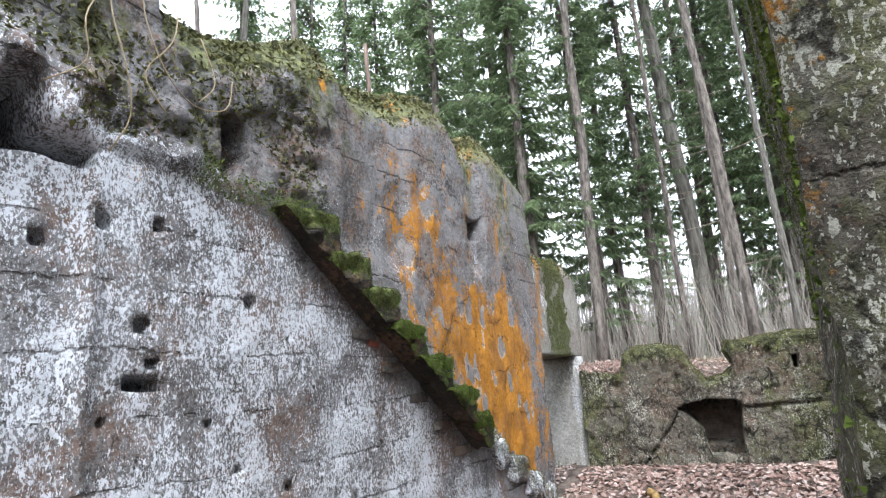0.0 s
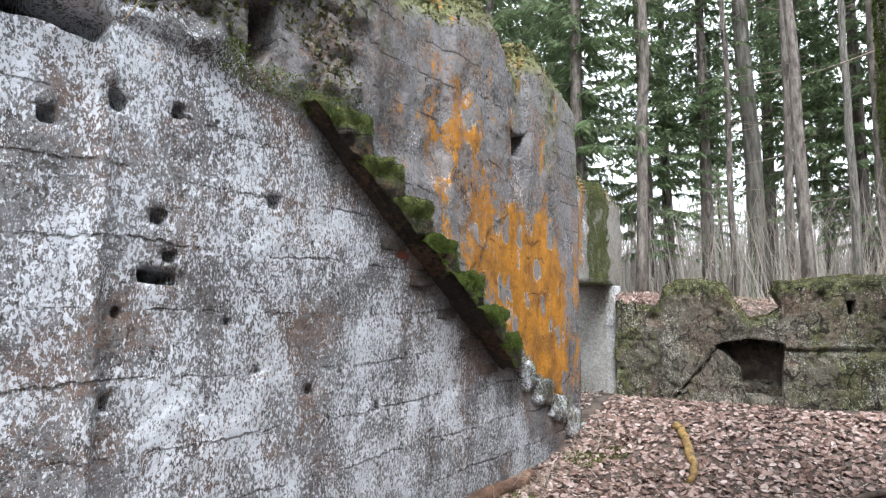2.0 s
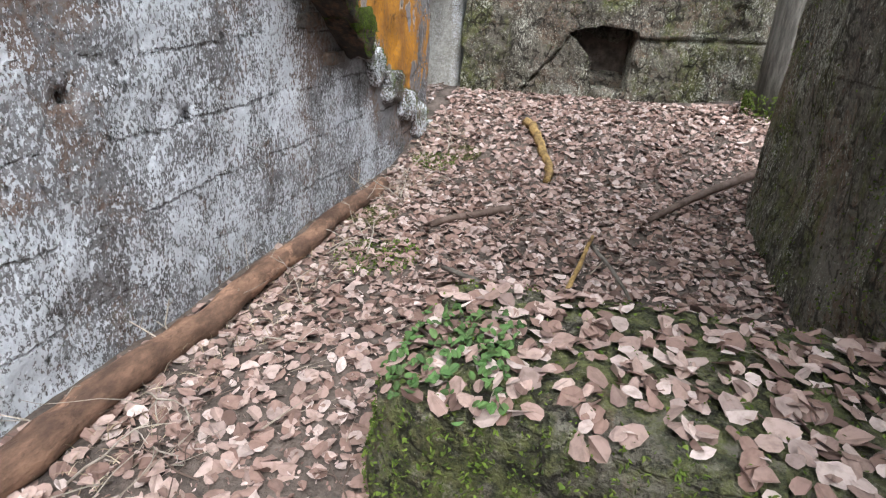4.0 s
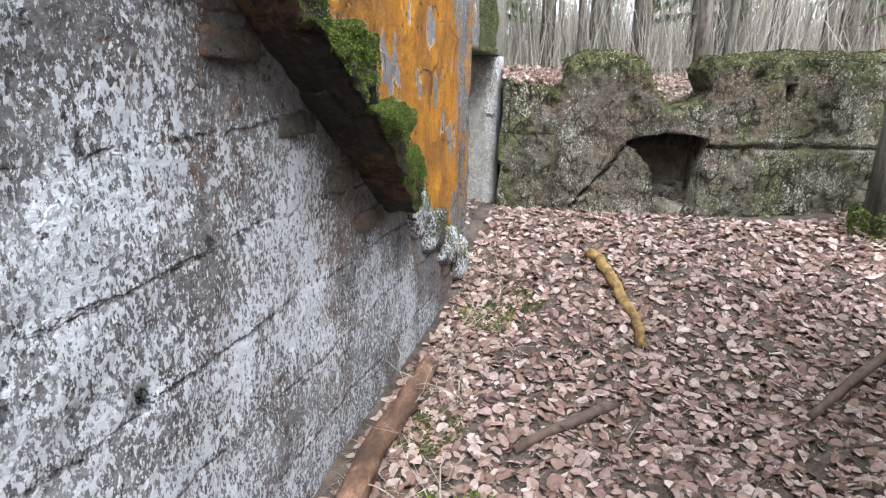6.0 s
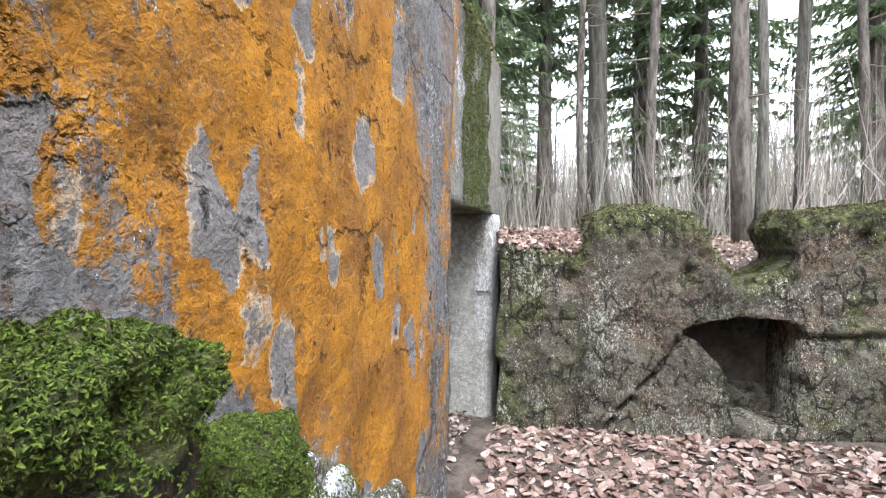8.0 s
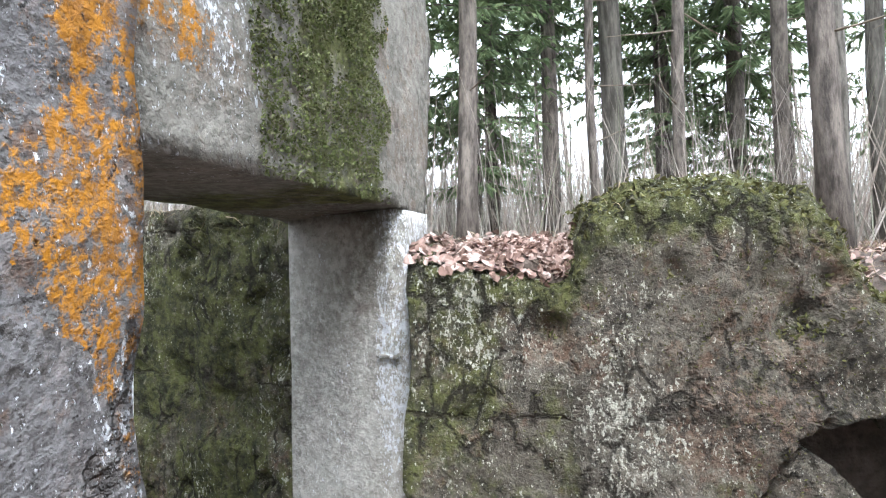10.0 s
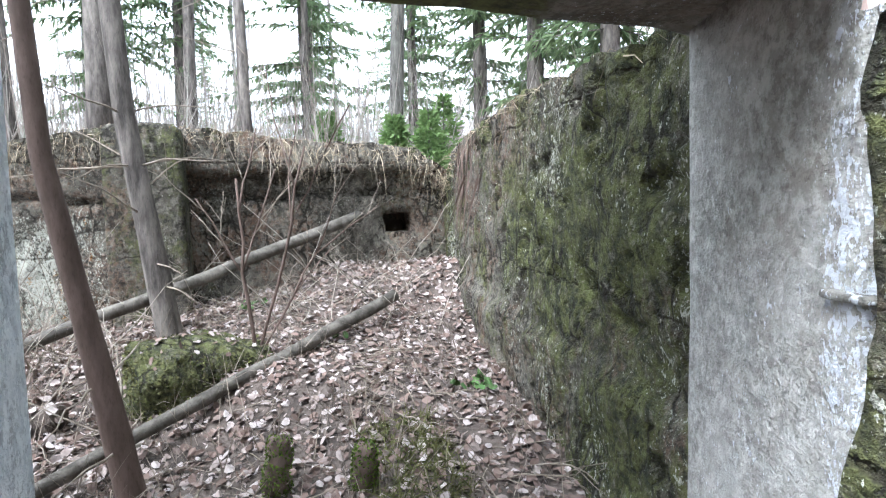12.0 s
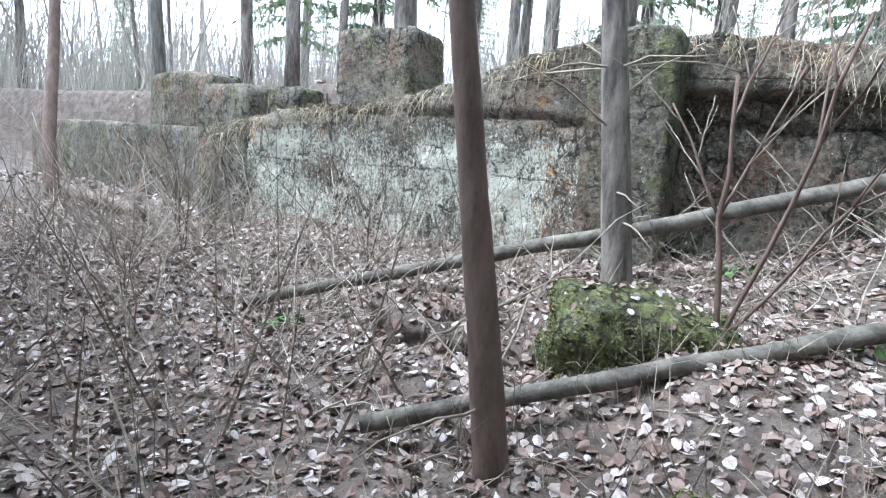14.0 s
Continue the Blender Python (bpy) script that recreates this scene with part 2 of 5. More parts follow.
M_PALE = leafy("pale_leaves", [(0.09, 0.058, 0.045), (0.25, 0.18, 0.15), (0.15, 0.10, 0.08), (0.34, 0.275, 0.245), (0.46, 0.40, 0.375), (0.12, 0.08, 0.063)])
M_MOSS = leafy("moss", [(0.03, 0.045, 0.010), (0.075, 0.115, 0.018), (0.15, 0.21, 0.03), (0.05, 0.075, 0.014)], 0.95)
M_DMOSS = leafy("dull_moss", [(0.05, 0.055, 0.022), (0.10, 0.105, 0.036), (0.145, 0.145, 0.052), (0.075, 0.075, 0.03)], 0.95)
M_LMOSS = leafy("lintel_moss", [(0.035, 0.045, 0.014), (0.09, 0.115, 0.03), (0.17, 0.195, 0.075), (0.06, 0.075, 0.02), (0.26, 0.27, 0.16)], 0.95)
M_GRASS = leafy("dead_grass", [(0.32, 0.25, 0.16), (0.46, 0.38, 0.26), (0.24, 0.18, 0.11), (0.55, 0.47, 0.35)])
# needle tones lifted above plain foliage, with the haze in the colour
M_NEEDLE = leafy("spruce_needles", [(0.11, 0.16, 0.085), (0.17, 0.24, 0.12), (0.23, 0.30, 0.15), (0.14, 0.20, 0.105)], through_light=0.5)
M_YOUNG = leafy("young_needles", [(0.10, 0.17, 0.06), (0.19, 0.28, 0.10), (0.14, 0.22, 0.075)], through_light=0.4)
M_BARK = two_tone("spruce_bark", (0.055, 0.047, 0.042), (0.22, 0.19, 0.165), 13, 0.95, (1, 1, 0.25), bump=0.9, dist=0.03)
M_BARKG = two_tone("grey_bark", (0.07, 0.064, 0.055), (0.21, 0.195, 0.17), 16, 0.95, (1, 1, 0.16), bump=1.0, dist=0.04)
M_BARKB = two_tone("brown_bark", (0.085, 0.058, 0.045), (0.15, 0.105, 0.085), 16, 0.8, (1, 1, 0.3), bump=0.5, dist=0.006)
M_LOG = two_tone("stripped_log", (0.075, 0.045, 0.032), (0.25, 0.145, 0.095), 11, 0.9, (1, 0.45, 1), spread=lambda m: m.ramp(m.noise(5, 6, 0.75, m.coords((1, 0.5, 1))), 0.55, 0.62), bump=1.0, dist=0.02)
M_DEAD = two_tone("dead_wood", (0.06, 0.052, 0.043), (0.17, 0.15, 0.125), 12, 0.9, bump=0.7, dist=0.01)
M_YELLOW = two_tone("yellow_branch", (0.10, 0.06, 0.03), (0.40, 0.265, 0.10), 13, 0.9, bump=0.6, dist=0.008)
M_TWIG = two_tone("twig", (0.16, 0.13, 0.10), (0.30, 0.25, 0.20), 20, 0.9, bump=0.2, dist=0.003)
# brush tones lightened to carry the haze between the trunks
M_BRUSH = leafy("haze_toned_brush", [(0.22, 0.19, 0.165), (0.33, 0.30, 0.265), (0.27, 0.225, 0.19), (0.40, 0.37, 0.34), (0.20, 0.22, 0.15)], 0.95)
M_HERB = leafy("green_herb", [(0.04, 0.08, 0.025), (0.07, 0.14, 0.04), (0.10, 0.19, 0.055)])


# ---- mesh helpers ----
def mesh_object(name, verts, faces, mat, parent=None, smooth=True, growth=None):
    me = bpy.data.meshes.new(name)
    me.from_pydata([tuple(v) for v in verts], [], [tuple(f) for f in faces])
    if growth is not None:
        a = me.color_attributes.new("growth", "FLOAT_COLOR", "POINT")
        a.data.foreach_set("color", np.hstack([growth, np.ones((len(growth), 1))]).astype(np.float32).ravel())
    me.materials.append(mat)
    if smooth:
        me.polygons.foreach_set("use_smooth", np.ones(len(me.polygons), bool))
    me.update()
    ob = new(name, me)
    if parent:
        ob.parent = parent
    return ob


def empty(name, loc=(0, 0, 0)):
    ob = new(name)
    ob.location = loc
    return ob


def lattice(seed, n=64):
    return np.random.RandomState(seed).rand(n, n, n)


LAT = lattice(5)


def fnoise(p, scale, octaves=3, seed=0.0):
    """Value noise in -1 to 1 for an array of points."""
    p = np.asarray(p, float) * scale + seed * 7.31 + 100.0
    total, amp = 0.0, 1.0
    for _ in range(octaves):
        i = np.floor(p).astype(int)
        f = p - i
        f = f * f * (3 - 2 * f)
        i %= 64
        j = (i + 1) % 64
        v = 0.0
        for cx in (0, 1):
            for cy in (0, 1):
                for cz in (0, 1):
                    w = (f[:, 0] if cx else 1 - f[:, 0]) * (f[:, 1] if cy else 1 - f[:, 1]) * (f[:, 2] if cz else 1 - f[:, 2])
                    v = v + w * LAT[(j if cx else i)[:, 0], (j if cy else i)[:, 1], (j if cz else i)[:, 2]]
        total = total + amp * (2 * v - 1)
        p, amp = p * 2.07, amp * 0.5
    return total / 1.6


def sstep(a, b, x):
    t = np.clip((np.asarray(x, float) - a) / (b - a), 0, 1)
    return t * t * (3 - 2 * t)


def inside(poly, u, z):
    hit = np.zeros(u.shape, bool)
    n = len(poly)
    for i in range(n):
        (x1, y1), (x2, y2) = poly[i], poly[(i + 1) % n]
        cond = (y1 > z) != (y2 > z)
        with np.errstate(divide="ignore", invalid="ignore"):
            xi = (x2 - x1) * (z - y1) / (y2 - y1 if y2 != y1 else 1e-9) + x1
        hit ^= cond & (u < xi)
    return hit


def nearest(polys, u, z):
    best = np.full(u.shape, 1e9)
    bu, bz = u.copy(), z.copy()
    for poly in polys:
        for i in range(len(poly)):
            a, b = np.array(poly[i], float), np.array(poly[(i + 1) % len(poly)], float)
            d = b - a
            t = np.clip(((u - a[0]) * d[0] + (z - a[1]) * d[1]) / max(d @ d, 1e-9), 0, 1)
            pu, pz = a[0] + t * d[0], a[1] + t * d[1]
            q = np.hypot(pu - u, pz - z)
            m = q < best
            best[m], bu[m], bz[m] = q[m], pu[m], pz[m]
    return best, bu, bz


def slab(name, mat, outline, holes, p0, way, thick, res, push, growth, ragged=0.02, parent=None, back_growth=None):
    """A cast wall: outline and through-holes in (along, up), the face's start p0, its way along, and its thickness behind.
    push(u, z, w): how far the face stands back; growth(u, z, w): what grows where."""
    d = np.array(way, float) / np.hypot(*way)
    n = np.array((d[1], -d[0]))          # the visible side
    us, zs = [p[0] for p in outline], [p[1] for p in outline]
    nu, nz = int((max(us) - min(us)) / res) + 1, int((max(zs) - min(zs)) / res) + 1
    U, Z = np.meshgrid(np.linspace(min(us), max(us), nu + 1), np.linspace(min(zs), max(zs), nz + 1), indexing="ij")
    cu, cz = (U[1:, 1:] + U[:-1, :-1]) / 2, (Z[1:, 1:] + Z[:-1, :-1]) / 2
    keep = inside(outline, cu, cz)
    for h in holes:
        keep &= ~inside(h, cu, cz)
    cnt = np.zeros(U.shape, int)
    for a in (0, 1):
        for b in (0, 1):
            cnt[a:nu + a, b:nz + b] += keep
    edge = (cnt > 0) & (cnt < 4)
    q, bu, bz = nearest([outline, *holes], U[edge], Z[edge])
    near = q < res * 1.3
    jit = fnoise(np.stack([U[edge], Z[edge], U[edge] * 0], 1), 7, 3, 3) * ragged
    U[edge] = np.where(near, bu, U[edge]) + jit
    Z[edge] = np.where(near, bz, Z[edge]) + jit
    used = cnt > 0
    idx = -np.ones(U.shape, int)
    idx[used] = np.arange(used.sum())
    u, z = U[used], Z[used]
    w = np.stack([p0[0] + d[0] * u, p0[1] + d[1] * u, z], 1)
    depth = push(u, z, w)
    front = w.copy()
    front[:, :2] -= n * depth[:, None]
    back = w.copy()
    back[:, :2] -= n * thick
    back[:, :2] += n * (fnoise(w, 2.5, 3, 9) * 0.03)[:, None]
    N = len(u)
    i, j = np.nonzero(keep)
    a, b, c, e = idx[i, j], idx[i + 1, j], idx[i + 1, j + 1], idx[i, j + 1]
    quads = np.stack([a, b, c, e], 1)
    faces = [*quads.tolist(), *(quads[:, ::-1] + N).tolist()]
    pad = np.zeros((nu + 2, nz + 2), bool)
    pad[1:-1, 1:-1] = keep
    for di, dj, va, vb in ((-1, 0, (0, 1), (0, 0)), (1, 0, (1, 0), (1, 1)), (0, -1, (0, 0), (1, 0)), (0, 1, (1, 1), (0, 1))):
        gone = keep & ~pad[1 + di:nu + 1 + di, 1 + dj:nz + 1 + dj]
        i, j = np.nonzero(gone)
        A, B = idx[i + va[0], j + va[1]], idx[i + vb[0], j + vb[1]]
        # three strips across the thickness
        faces += np.stack([B, A, A + N, B + N], 1).tolist()
    g = growth(u, z, w)
    return mesh_object(name, np.vstack([front, back]), faces, mat, parent, growth=np.vstack([g, g if back_growth is None else np.tile(back_growth, (len(g), 1))]))


def rock(name, mat, size, loc, seed, cuts=7, rough=0.06, squash=6, parent=None, growth=(0, 0, 0), yaw=0.0, tilt=0.0, mossy=0.0):
    """A broken block: a rounded box with an uneven skin."""
    n = cuts
    pts, faces = [], []
    lookup = {}

    def vid(p):
        key = tuple(np.round(p, 5))
        if key not in lookup:
            lookup[key] = len(pts)
            pts.append(p)
        return lookup[key]
    for ax in range(3):
        for sgn in (-1, 1):
            for i in range(n):
                for j in range(n):
                    q = []
                    for a, b in ((i, j), (i + 1, j), (i + 1, j + 1), (i, j + 1)):
                        p = np.zeros(3)
                        p[ax], p[(ax + 1) % 3], p[(ax + 2) % 3] = sgn, 2 * a / n - 1, 2 * b / n - 1
                        q.append(vid(p))
                    faces.append(q if sgn > 0 else q[::-1])
    p = np.array(pts)
    k = (np.abs(p) ** squash).sum(1) ** (1 / squash)
    p = p / k[:, None] * np.array(size) / 2
    p += p / (np.linalg.norm(p, axis=1)[:, None] + 1e-6) * (fnoise(p + seed * 3.7, 5.0 / max(size) , 4, seed) * rough)[:, None]
    R = np.array((Matrix.Rotation(radians(yaw), 3, "Z") @ Matrix.Rotation(radians(tilt), 3, "X")))
    p = p @ R.T + np.array(loc)
    lay = np.tile(np.array(growth, float), (len(p), 1))
    if mossy:
        lay[:, 1] = mossy * sstep(-0.25, 0.3, (p[:, 2] - loc[2]) / size[2])
    return mesh_object(name, p, faces, mat, parent, growth=lay)


def tube(points, radii, sides=8, knob=0.0, seed=0):
    """Vertices and faces of a tapered, uneven limb along points."""
    pts = [Vector(p) for p in points]
    v, f = [], []
    rnd = random.Random(seed)
    up = Vector((0.31, 0.17, 0.93))
    for i, p in enumerate(pts):
        t = (pts[min(i + 1, len(pts) - 1)] - pts[max(i - 1, 0)]).normalized()
        a = t.cross(up if abs(t.dot(up)) < 0.95 else Vector((1, 0, 0))).normalized()
        b = t.cross(a)
        for k in range(sides):
            w = 2 * math.pi * k / sides
            r = radii[i] * (1 + knob * rnd.uniform(-1, 1))
            v.append(p + (a * math.cos(w) + b * math.sin(w)) * r)
    for i in range(len(pts) - 1):
        for k in range(sides):
            f.append((i * sides + k, i * sides + (k + 1) % sides, (i + 1) * sides + (k + 1) % sides, (i + 1) * sides + k))
    f.append(tuple(range(sides))[::-1])
    f.append(tuple(range((len(pts) - 1) * sides, len(pts) * sides)))
    return v, f


def join(chunks):
    v, f = [], []
    for cv, cf in chunks:
        n = len(v)
        v += list(cv)
        f += [tuple(i + n for i in q) for q in cf]
    return v, f


def bent(a, b, n=10, sag=0.0, wob=0.03, seed=0, side=(0, 0, 1)):
    rnd = random.Random(seed)
    a, b, s = Vector(a), Vector(b), Vector(side)
    out, o = [], Vector((0, 0, 0))
    for i in range(n + 1):
        t = i / n
        if 0 < i < n:
            o = o * 0.6 + Vector((rnd.uniform(-1, 1), rnd.uniform(-1, 1), rnd.uniform(-1, 1))) * wob * 0.5
        out.append(a.lerp(b, t) + s * sag * 4 * t * (1 - t) + (o if 0 < i < n else Vector((0, 0, 0))))
    return out


def flakes(name, mat, pos, nrm, size, seed, label, cat, curl=0.25, tilt=0.5, sides=6, parent=None, wide=(0.55, 0.95)):
    """Many small curled leaves at pos, lying along nrm; ONE mesh of kind stuff."""
    rnd = np.random.RandomState(seed)
    n = len(pos)
    if cat == "moss":
        wide = (0.3, 0.5)
    nrm = nrm + rnd.normal(0, tilt, (n, 3))
    nrm /= np.linalg.norm(nrm, axis=1)[:, None]
    t = np.cross(nrm, rnd.normal(0, 1, (n, 3)))
    t /= np.linalg.norm(t, axis=1)[:, None]
    s = np.cross(nrm, t)
    L = size * rnd.uniform(0.6, 1.25, n)
    W = L * rnd.uniform(*wide, n)
    cu = rnd.normal(0, curl, n)
    cv = rnd.normal(0, curl, n)
    # a leaf: stem end, flanks, tip, with a midrib fold; broad leaves are rounder than moss tufts
    if cat == "moss":
        prof = [(-0.5, 0), (-0.12, 0.5), (0.25, 0.36), (0.55, 0), (0.25, -0.36), (-0.12, -0.5)]
    else:
        prof = [(-0.5, 0), (-0.36, 0.34), (-0.02, 0.5), (0.33, 0.36), (0.55, 0), (0.33, -0.36), (-0.02, -0.5), (-0.36, -0.34)]
    k6 = len(prof)
    V = np.zeros((n, k6, 3))
    for k, (a, b) in enumerate(prof):
        wave = rnd.uniform(0.85, 1.1, n)
        z = cu * abs(b) * L + cv * (a * a) * L * 1.2 + rnd.normal(0, 0.04, n) * L
        V[:, k] = pos + t * (a * L * wave)[:, None] + s * (b * W * wave)[:, None] + nrm * z[:, None]
    base = (np.arange(n) * k6)[:, None]
    half = k6 // 2
    F = np.vstack([base + np.arange(half + 1), base + np.array([0, *range(half, k6)])])
    ob = mesh_object(name, V.reshape(-1, 3), F, mat, parent, smooth=False)
    if not parent:
        tagged(ob, label, cat, kind="stuff")
    return ob


def blades(name, mat, pos, length, width, seed, label, cat, lean=0.5, droop=0.4, up=(0, 0, 1)):
    """Grass blades or hanging stalks; ONE mesh of kind stuff."""
    rnd = np.random.RandomState(seed)
    n = len(pos)
    d = np.array(up) + rnd.normal(0, lean, (n, 3))
    d /= np.linalg.norm(d, axis=1)[:, None]
    s = np.cross(d, rnd.normal(0, 1, (n, 3)))
    s /= np.linalg.norm(s, axis=1)[:, None]
    L = length * rnd.uniform(0.4, 1.3, n)
    W = width * rnd.uniform(0.5, 1.3, n)
    rows = []
    for k, t in enumerate((0, 0.4, 0.75, 1.0)):
        c = pos + d * (L * t)[:, None]
        c[:, 2] -= droop * L * t * t
        w = (W * (1 - t * 0.8))[:, None] / 2
        rows += [c - s * w, c + s * w]
    V = np.stack(rows, 1)
    base = (np.arange(n) * 8)[:, None]
    F = np.vstack([base + np.array([2 * k, 2 * k + 1, 2 * k + 3, 2 * k + 2]) for k in range(3)])
    return tagged(mesh_object(name, V.reshape(-1, 3), F, mat, smooth=False), label, cat, kind="stuff")


# ---- the ground ----
W2A, W2D = np.array((0.08, -0.41)), np.array((0.989, 0.148))       # front pit's end wall
GA, GD = np.array((-0.55, -0.02)), np.array((-0.985, 0.172))       # passage wall behind the doorway
FX = -4.5                                                          # rear pit's far wall
REAR = [(-0.3, -0.8, 0.14), (-1.0, -0.9, 0.16), (-1.93, -1.49, 0.26), (-1.93, -1.91, 0.17), (-2.7, -1.75, 0.3), (-2.88, -1.01, 0.57),
        (-3.4, -1.49, 0.6), (-2.68, 0.25, 0.45), (-1.8, 0.1, 0.38), (-1.0, -0.2, 0.3), (-3.37, -0.1, 0.58), (-4.0, 0.5, 0.95), (-4.4, -0.2, 0.92),
        (-4.4, -1.0, 0.68), (-4.4, -1.6, 0.62), (-2.93, -3.25, 0.22), (-4.4, -4.1, 0.5), (-1.5, -3.0, 0.08), (-1.2, -6.0, 0.05), (-3.5, -6.0, 0.3),
        (-4.5, -8.0, 0.4), (-2.5, -10.0, 0.2), (-6.5, -9.0, 0.5), (-3.6, -2.3, 0.45)]


def rear_height(x, y):
    c = np.array(REAR)
    d2 = (x[:, None] - c[:, 0]) ** 2 + (y[:, None] - c[:, 1]) ** 2
    w = 1 / (d2 + 0.12) ** 1.6
    return (w * c[:, 2]).sum(1) / w.sum(1)


def height(x, y):
    x, y = np.atleast_1d(np.asarray(x, float)), np.atleast_1d(np.asarray(y, float))
    front = -0.08 + 0.42 * sstep(-2.7, -0.3, y) + 0.10 * sstep(2.2, 3.4, x) * sstep(-3.0, -1.0, y)
    rear = rear_height(x, y)
    low = front + (rear - front) * sstep(-0.15, -0.75, x)
    # the forest floor lies higher than the pits
    forest = 1.62 + 0.35 * sstep(2, 14, np.hypot(x, y)) + 0.12 * fnoise(np.stack([x, y, x * 0], 1), 0.25, 3, 4)
    w2 = y - (W2A[1] + (x - W2A[0]) * W2D[1] / W2D[0])
    g = y - (GA[1] + (x - GA[0]) * GD[1] / GD[0])
    over = np.where(x > 0.14, sstep(0.36, 0.56, w2), np.where(x > -0.7, sstep(0.16, 0.33, y), sstep(0.15, 0.4, g)))
    over = np.maximum(over, sstep(FX - 0.25, FX - 0.5, x) * sstep(-5.6, -5.0, y))
    over = np.maximum(over, sstep(-6.9, -7.6, x))
    over = np.maximum(over, sstep(3.75, 4.6, x) * 0.9)
    over = np.maximum(over, sstep(-14, -18, y))
    bump = 0.03 * fnoise(np.stack([x, y, x * 0], 1), 1.7, 3, 2) + 0.012 * fnoise(np.stack([x, y, x * 0], 1), 7, 2, 6)
    notch = 0.35 * np.exp(-((x - 1.7) / 0.4) ** 2) * np.exp(-(np.maximum(w2, 0) / 1.6) ** 2)
    return low + (forest - notch - low) * over + bump


def graded(lo, hi, a, b, fine, coarse):
    xs = [a]
    while xs[-1] < b:
        xs.append(xs[-1] + fine)
    out, step = list(xs), fine
    while out[-1] < hi:
        step = min(step * 1.25, coarse)
        out.append(out[-1] + step)
    step = fine
    while out[0] > lo:
        step = min(step * 1.25, coarse)
        out.insert(0, out[0] - step)
    return np.array(out)


def build_ground():
    xs, ys = graded(-900, 900, -7.5, 4.8, 0.07, 60), graded(-900, 900, -9.5, 2.5, 0.07, 60)
    X, Y = np.meshgrid(xs, ys, indexing="ij")
    H = height(X.ravel(), Y.ravel())
    nx, ny = X.shape
    I = np.arange(nx * ny).reshape(nx, ny)
    F = np.stack([I[:-1, :-1], I[1:, :-1], I[1:, 1:], I[:-1, 1:]], -1).reshape(-1, 4)
    return tagged(mesh_object("ground", np.stack([X.ravel(), Y.ravel(), H], 1), F, M_LITTER),
                  "brown forest soil under fallen leaves and needles", "ground", kind="structure")


build_ground()

# ---- the tall main wall ----
TOP = [(-1.42, 3.2), (-1.0, 3.22), (-0.97, 3.65), (-1.1, 4.0), (-1.6, 4.2), (-2.1, 4.3), (-2.35, 4.34), (-2.85, 4.16), (-3.0, 4.16), (-3.25, 4.40), (-3.6, 4.34), (-4.1, 4.16), (-4.7, 4.03),
       (-4.85, 4.16), (-5.1, 4.2), (-5.5, 3.98), (-5.9, 3.77), (-6.14, 3.75), (-6.33, 3.79), (-6.38, 4.0), (-6.42, 4.6), (-7.3, 4.75), (-9.0, 4.5), (-11.0, 4.6)]
MAIN = [(-11.0, -0.5), (-1.41, -0.5), (-1.41, 1.75), *TOP]
PITS = [(-6.44, 1.84, 0.10, 0.09), (-6.37, 1.66, 0.08, 0.06), (-6.42, 1.56, 0.22, 0.08), (-5.80, 2.0, 0.08, 0.09), (-6.37, 2.35, 0.07, 0.07), (-6.66, 2.32, 0.10, 0.09),
        (-2.83, 3.06, 0.28, 0.24), (-6.55, 0.22, 0.24, 0.07), (-7.56, 2.42, 0.08, 0.10), (-6.62, 1.02, 0.06, 0.06), (-5.86, 1.1, 0.05, 0.05), (-6.9, 2.2, 0.07, 0.09),
        (-7.2, 1.9, 0.08, 0.06), (-7.0, 1.35, 0.06, 0.06), (-6.05, 1.35, 0.05, 0.05), (-6.6, 1.4, 0.05, 0.05), (-5.5, 0.95, 0.06, 0.05), (-4.9, 0.8, 0.07, 0.06)]
CAVE = [(-7.30, 2.53), (-7.30, 2.70), (-7.17, 2.75), (-7.14, 2.95), (-6.97, 2.97), (-6.93, 2.70), (-6.69, 2.67), (-6.70, 2.56), (-6.96, 2.58)]
NICHE = [(-6.03, 2.73), (-6.00, 3.05), (-5.92, 3.17), (-5.79, 3.16), (-5.78, 2.92), (-5.94, 2.70)]


def wall_push(u, z, w):
    d = 0.018 * fnoise(w, 2.0, 3, 1) + 0.014 * fnoise(w, 9.0, 4, 2)
    d = d + 0.06 * sstep(-6.71, -6.75, u) * sstep(2.66, 2.56, z)                    # infilled bay
    top = np.interp(u, [p[0] for p in TOP[::-1]], [p[1] for p in TOP[::-1]])
    d = d + 0.22 * sstep(0.45, 0.0, top - z + 0.12 * fnoise(w, 3, 2, 5))             # worn, sloping crest
    # upright steps in the broken face beside the lichen
    d = d + 0.07 * sstep(-4.95, -4.88, u) * sstep(-4.0, -4.1, u) * sstep(2.3, 2.6, z)
    d = d + 0.06 * sstep(-3.12, -3.06, u) * sstep(-2.62, -2.7, u) * sstep(2.5, 2.8, z)
    d = d - 0.03 * (np.abs(u + 6.70) < 0.022) * (z < 2.5)
    # broken blocks of the upper face
    block = np.floor(2.2 * fnoise(w * np.array((1, 0.8, 1.3)), 2.6, 3, 18)) / 2.2
    d = d - (0.09 * block + 0.05 * fnoise(w, 6, 4, 19)) * sstep(2.62, 2.8, z) * sstep(-4.8, -5.3, u)
    d = d + 0.035 * fnoise(w * np.array((1, 1, 0.4)), 6, 4, 27) * sstep(0.1, 0.4, z - stair_line(u)) * sstep(-5.3, -4.9, u) * sstep(-3.3, -3.7, u)
    # rough shelf over the bay
    d = d - 0.07 * sstep(2.66, 2.74, z) * sstep(3.25, 3.0, z) * sstep(-6.1, -6.3, u) * (1 + fnoise(w, 5, 3, 8))
    return d


def stair_line(u):
    return 2.62 - 0.72 * (u + 5.2)


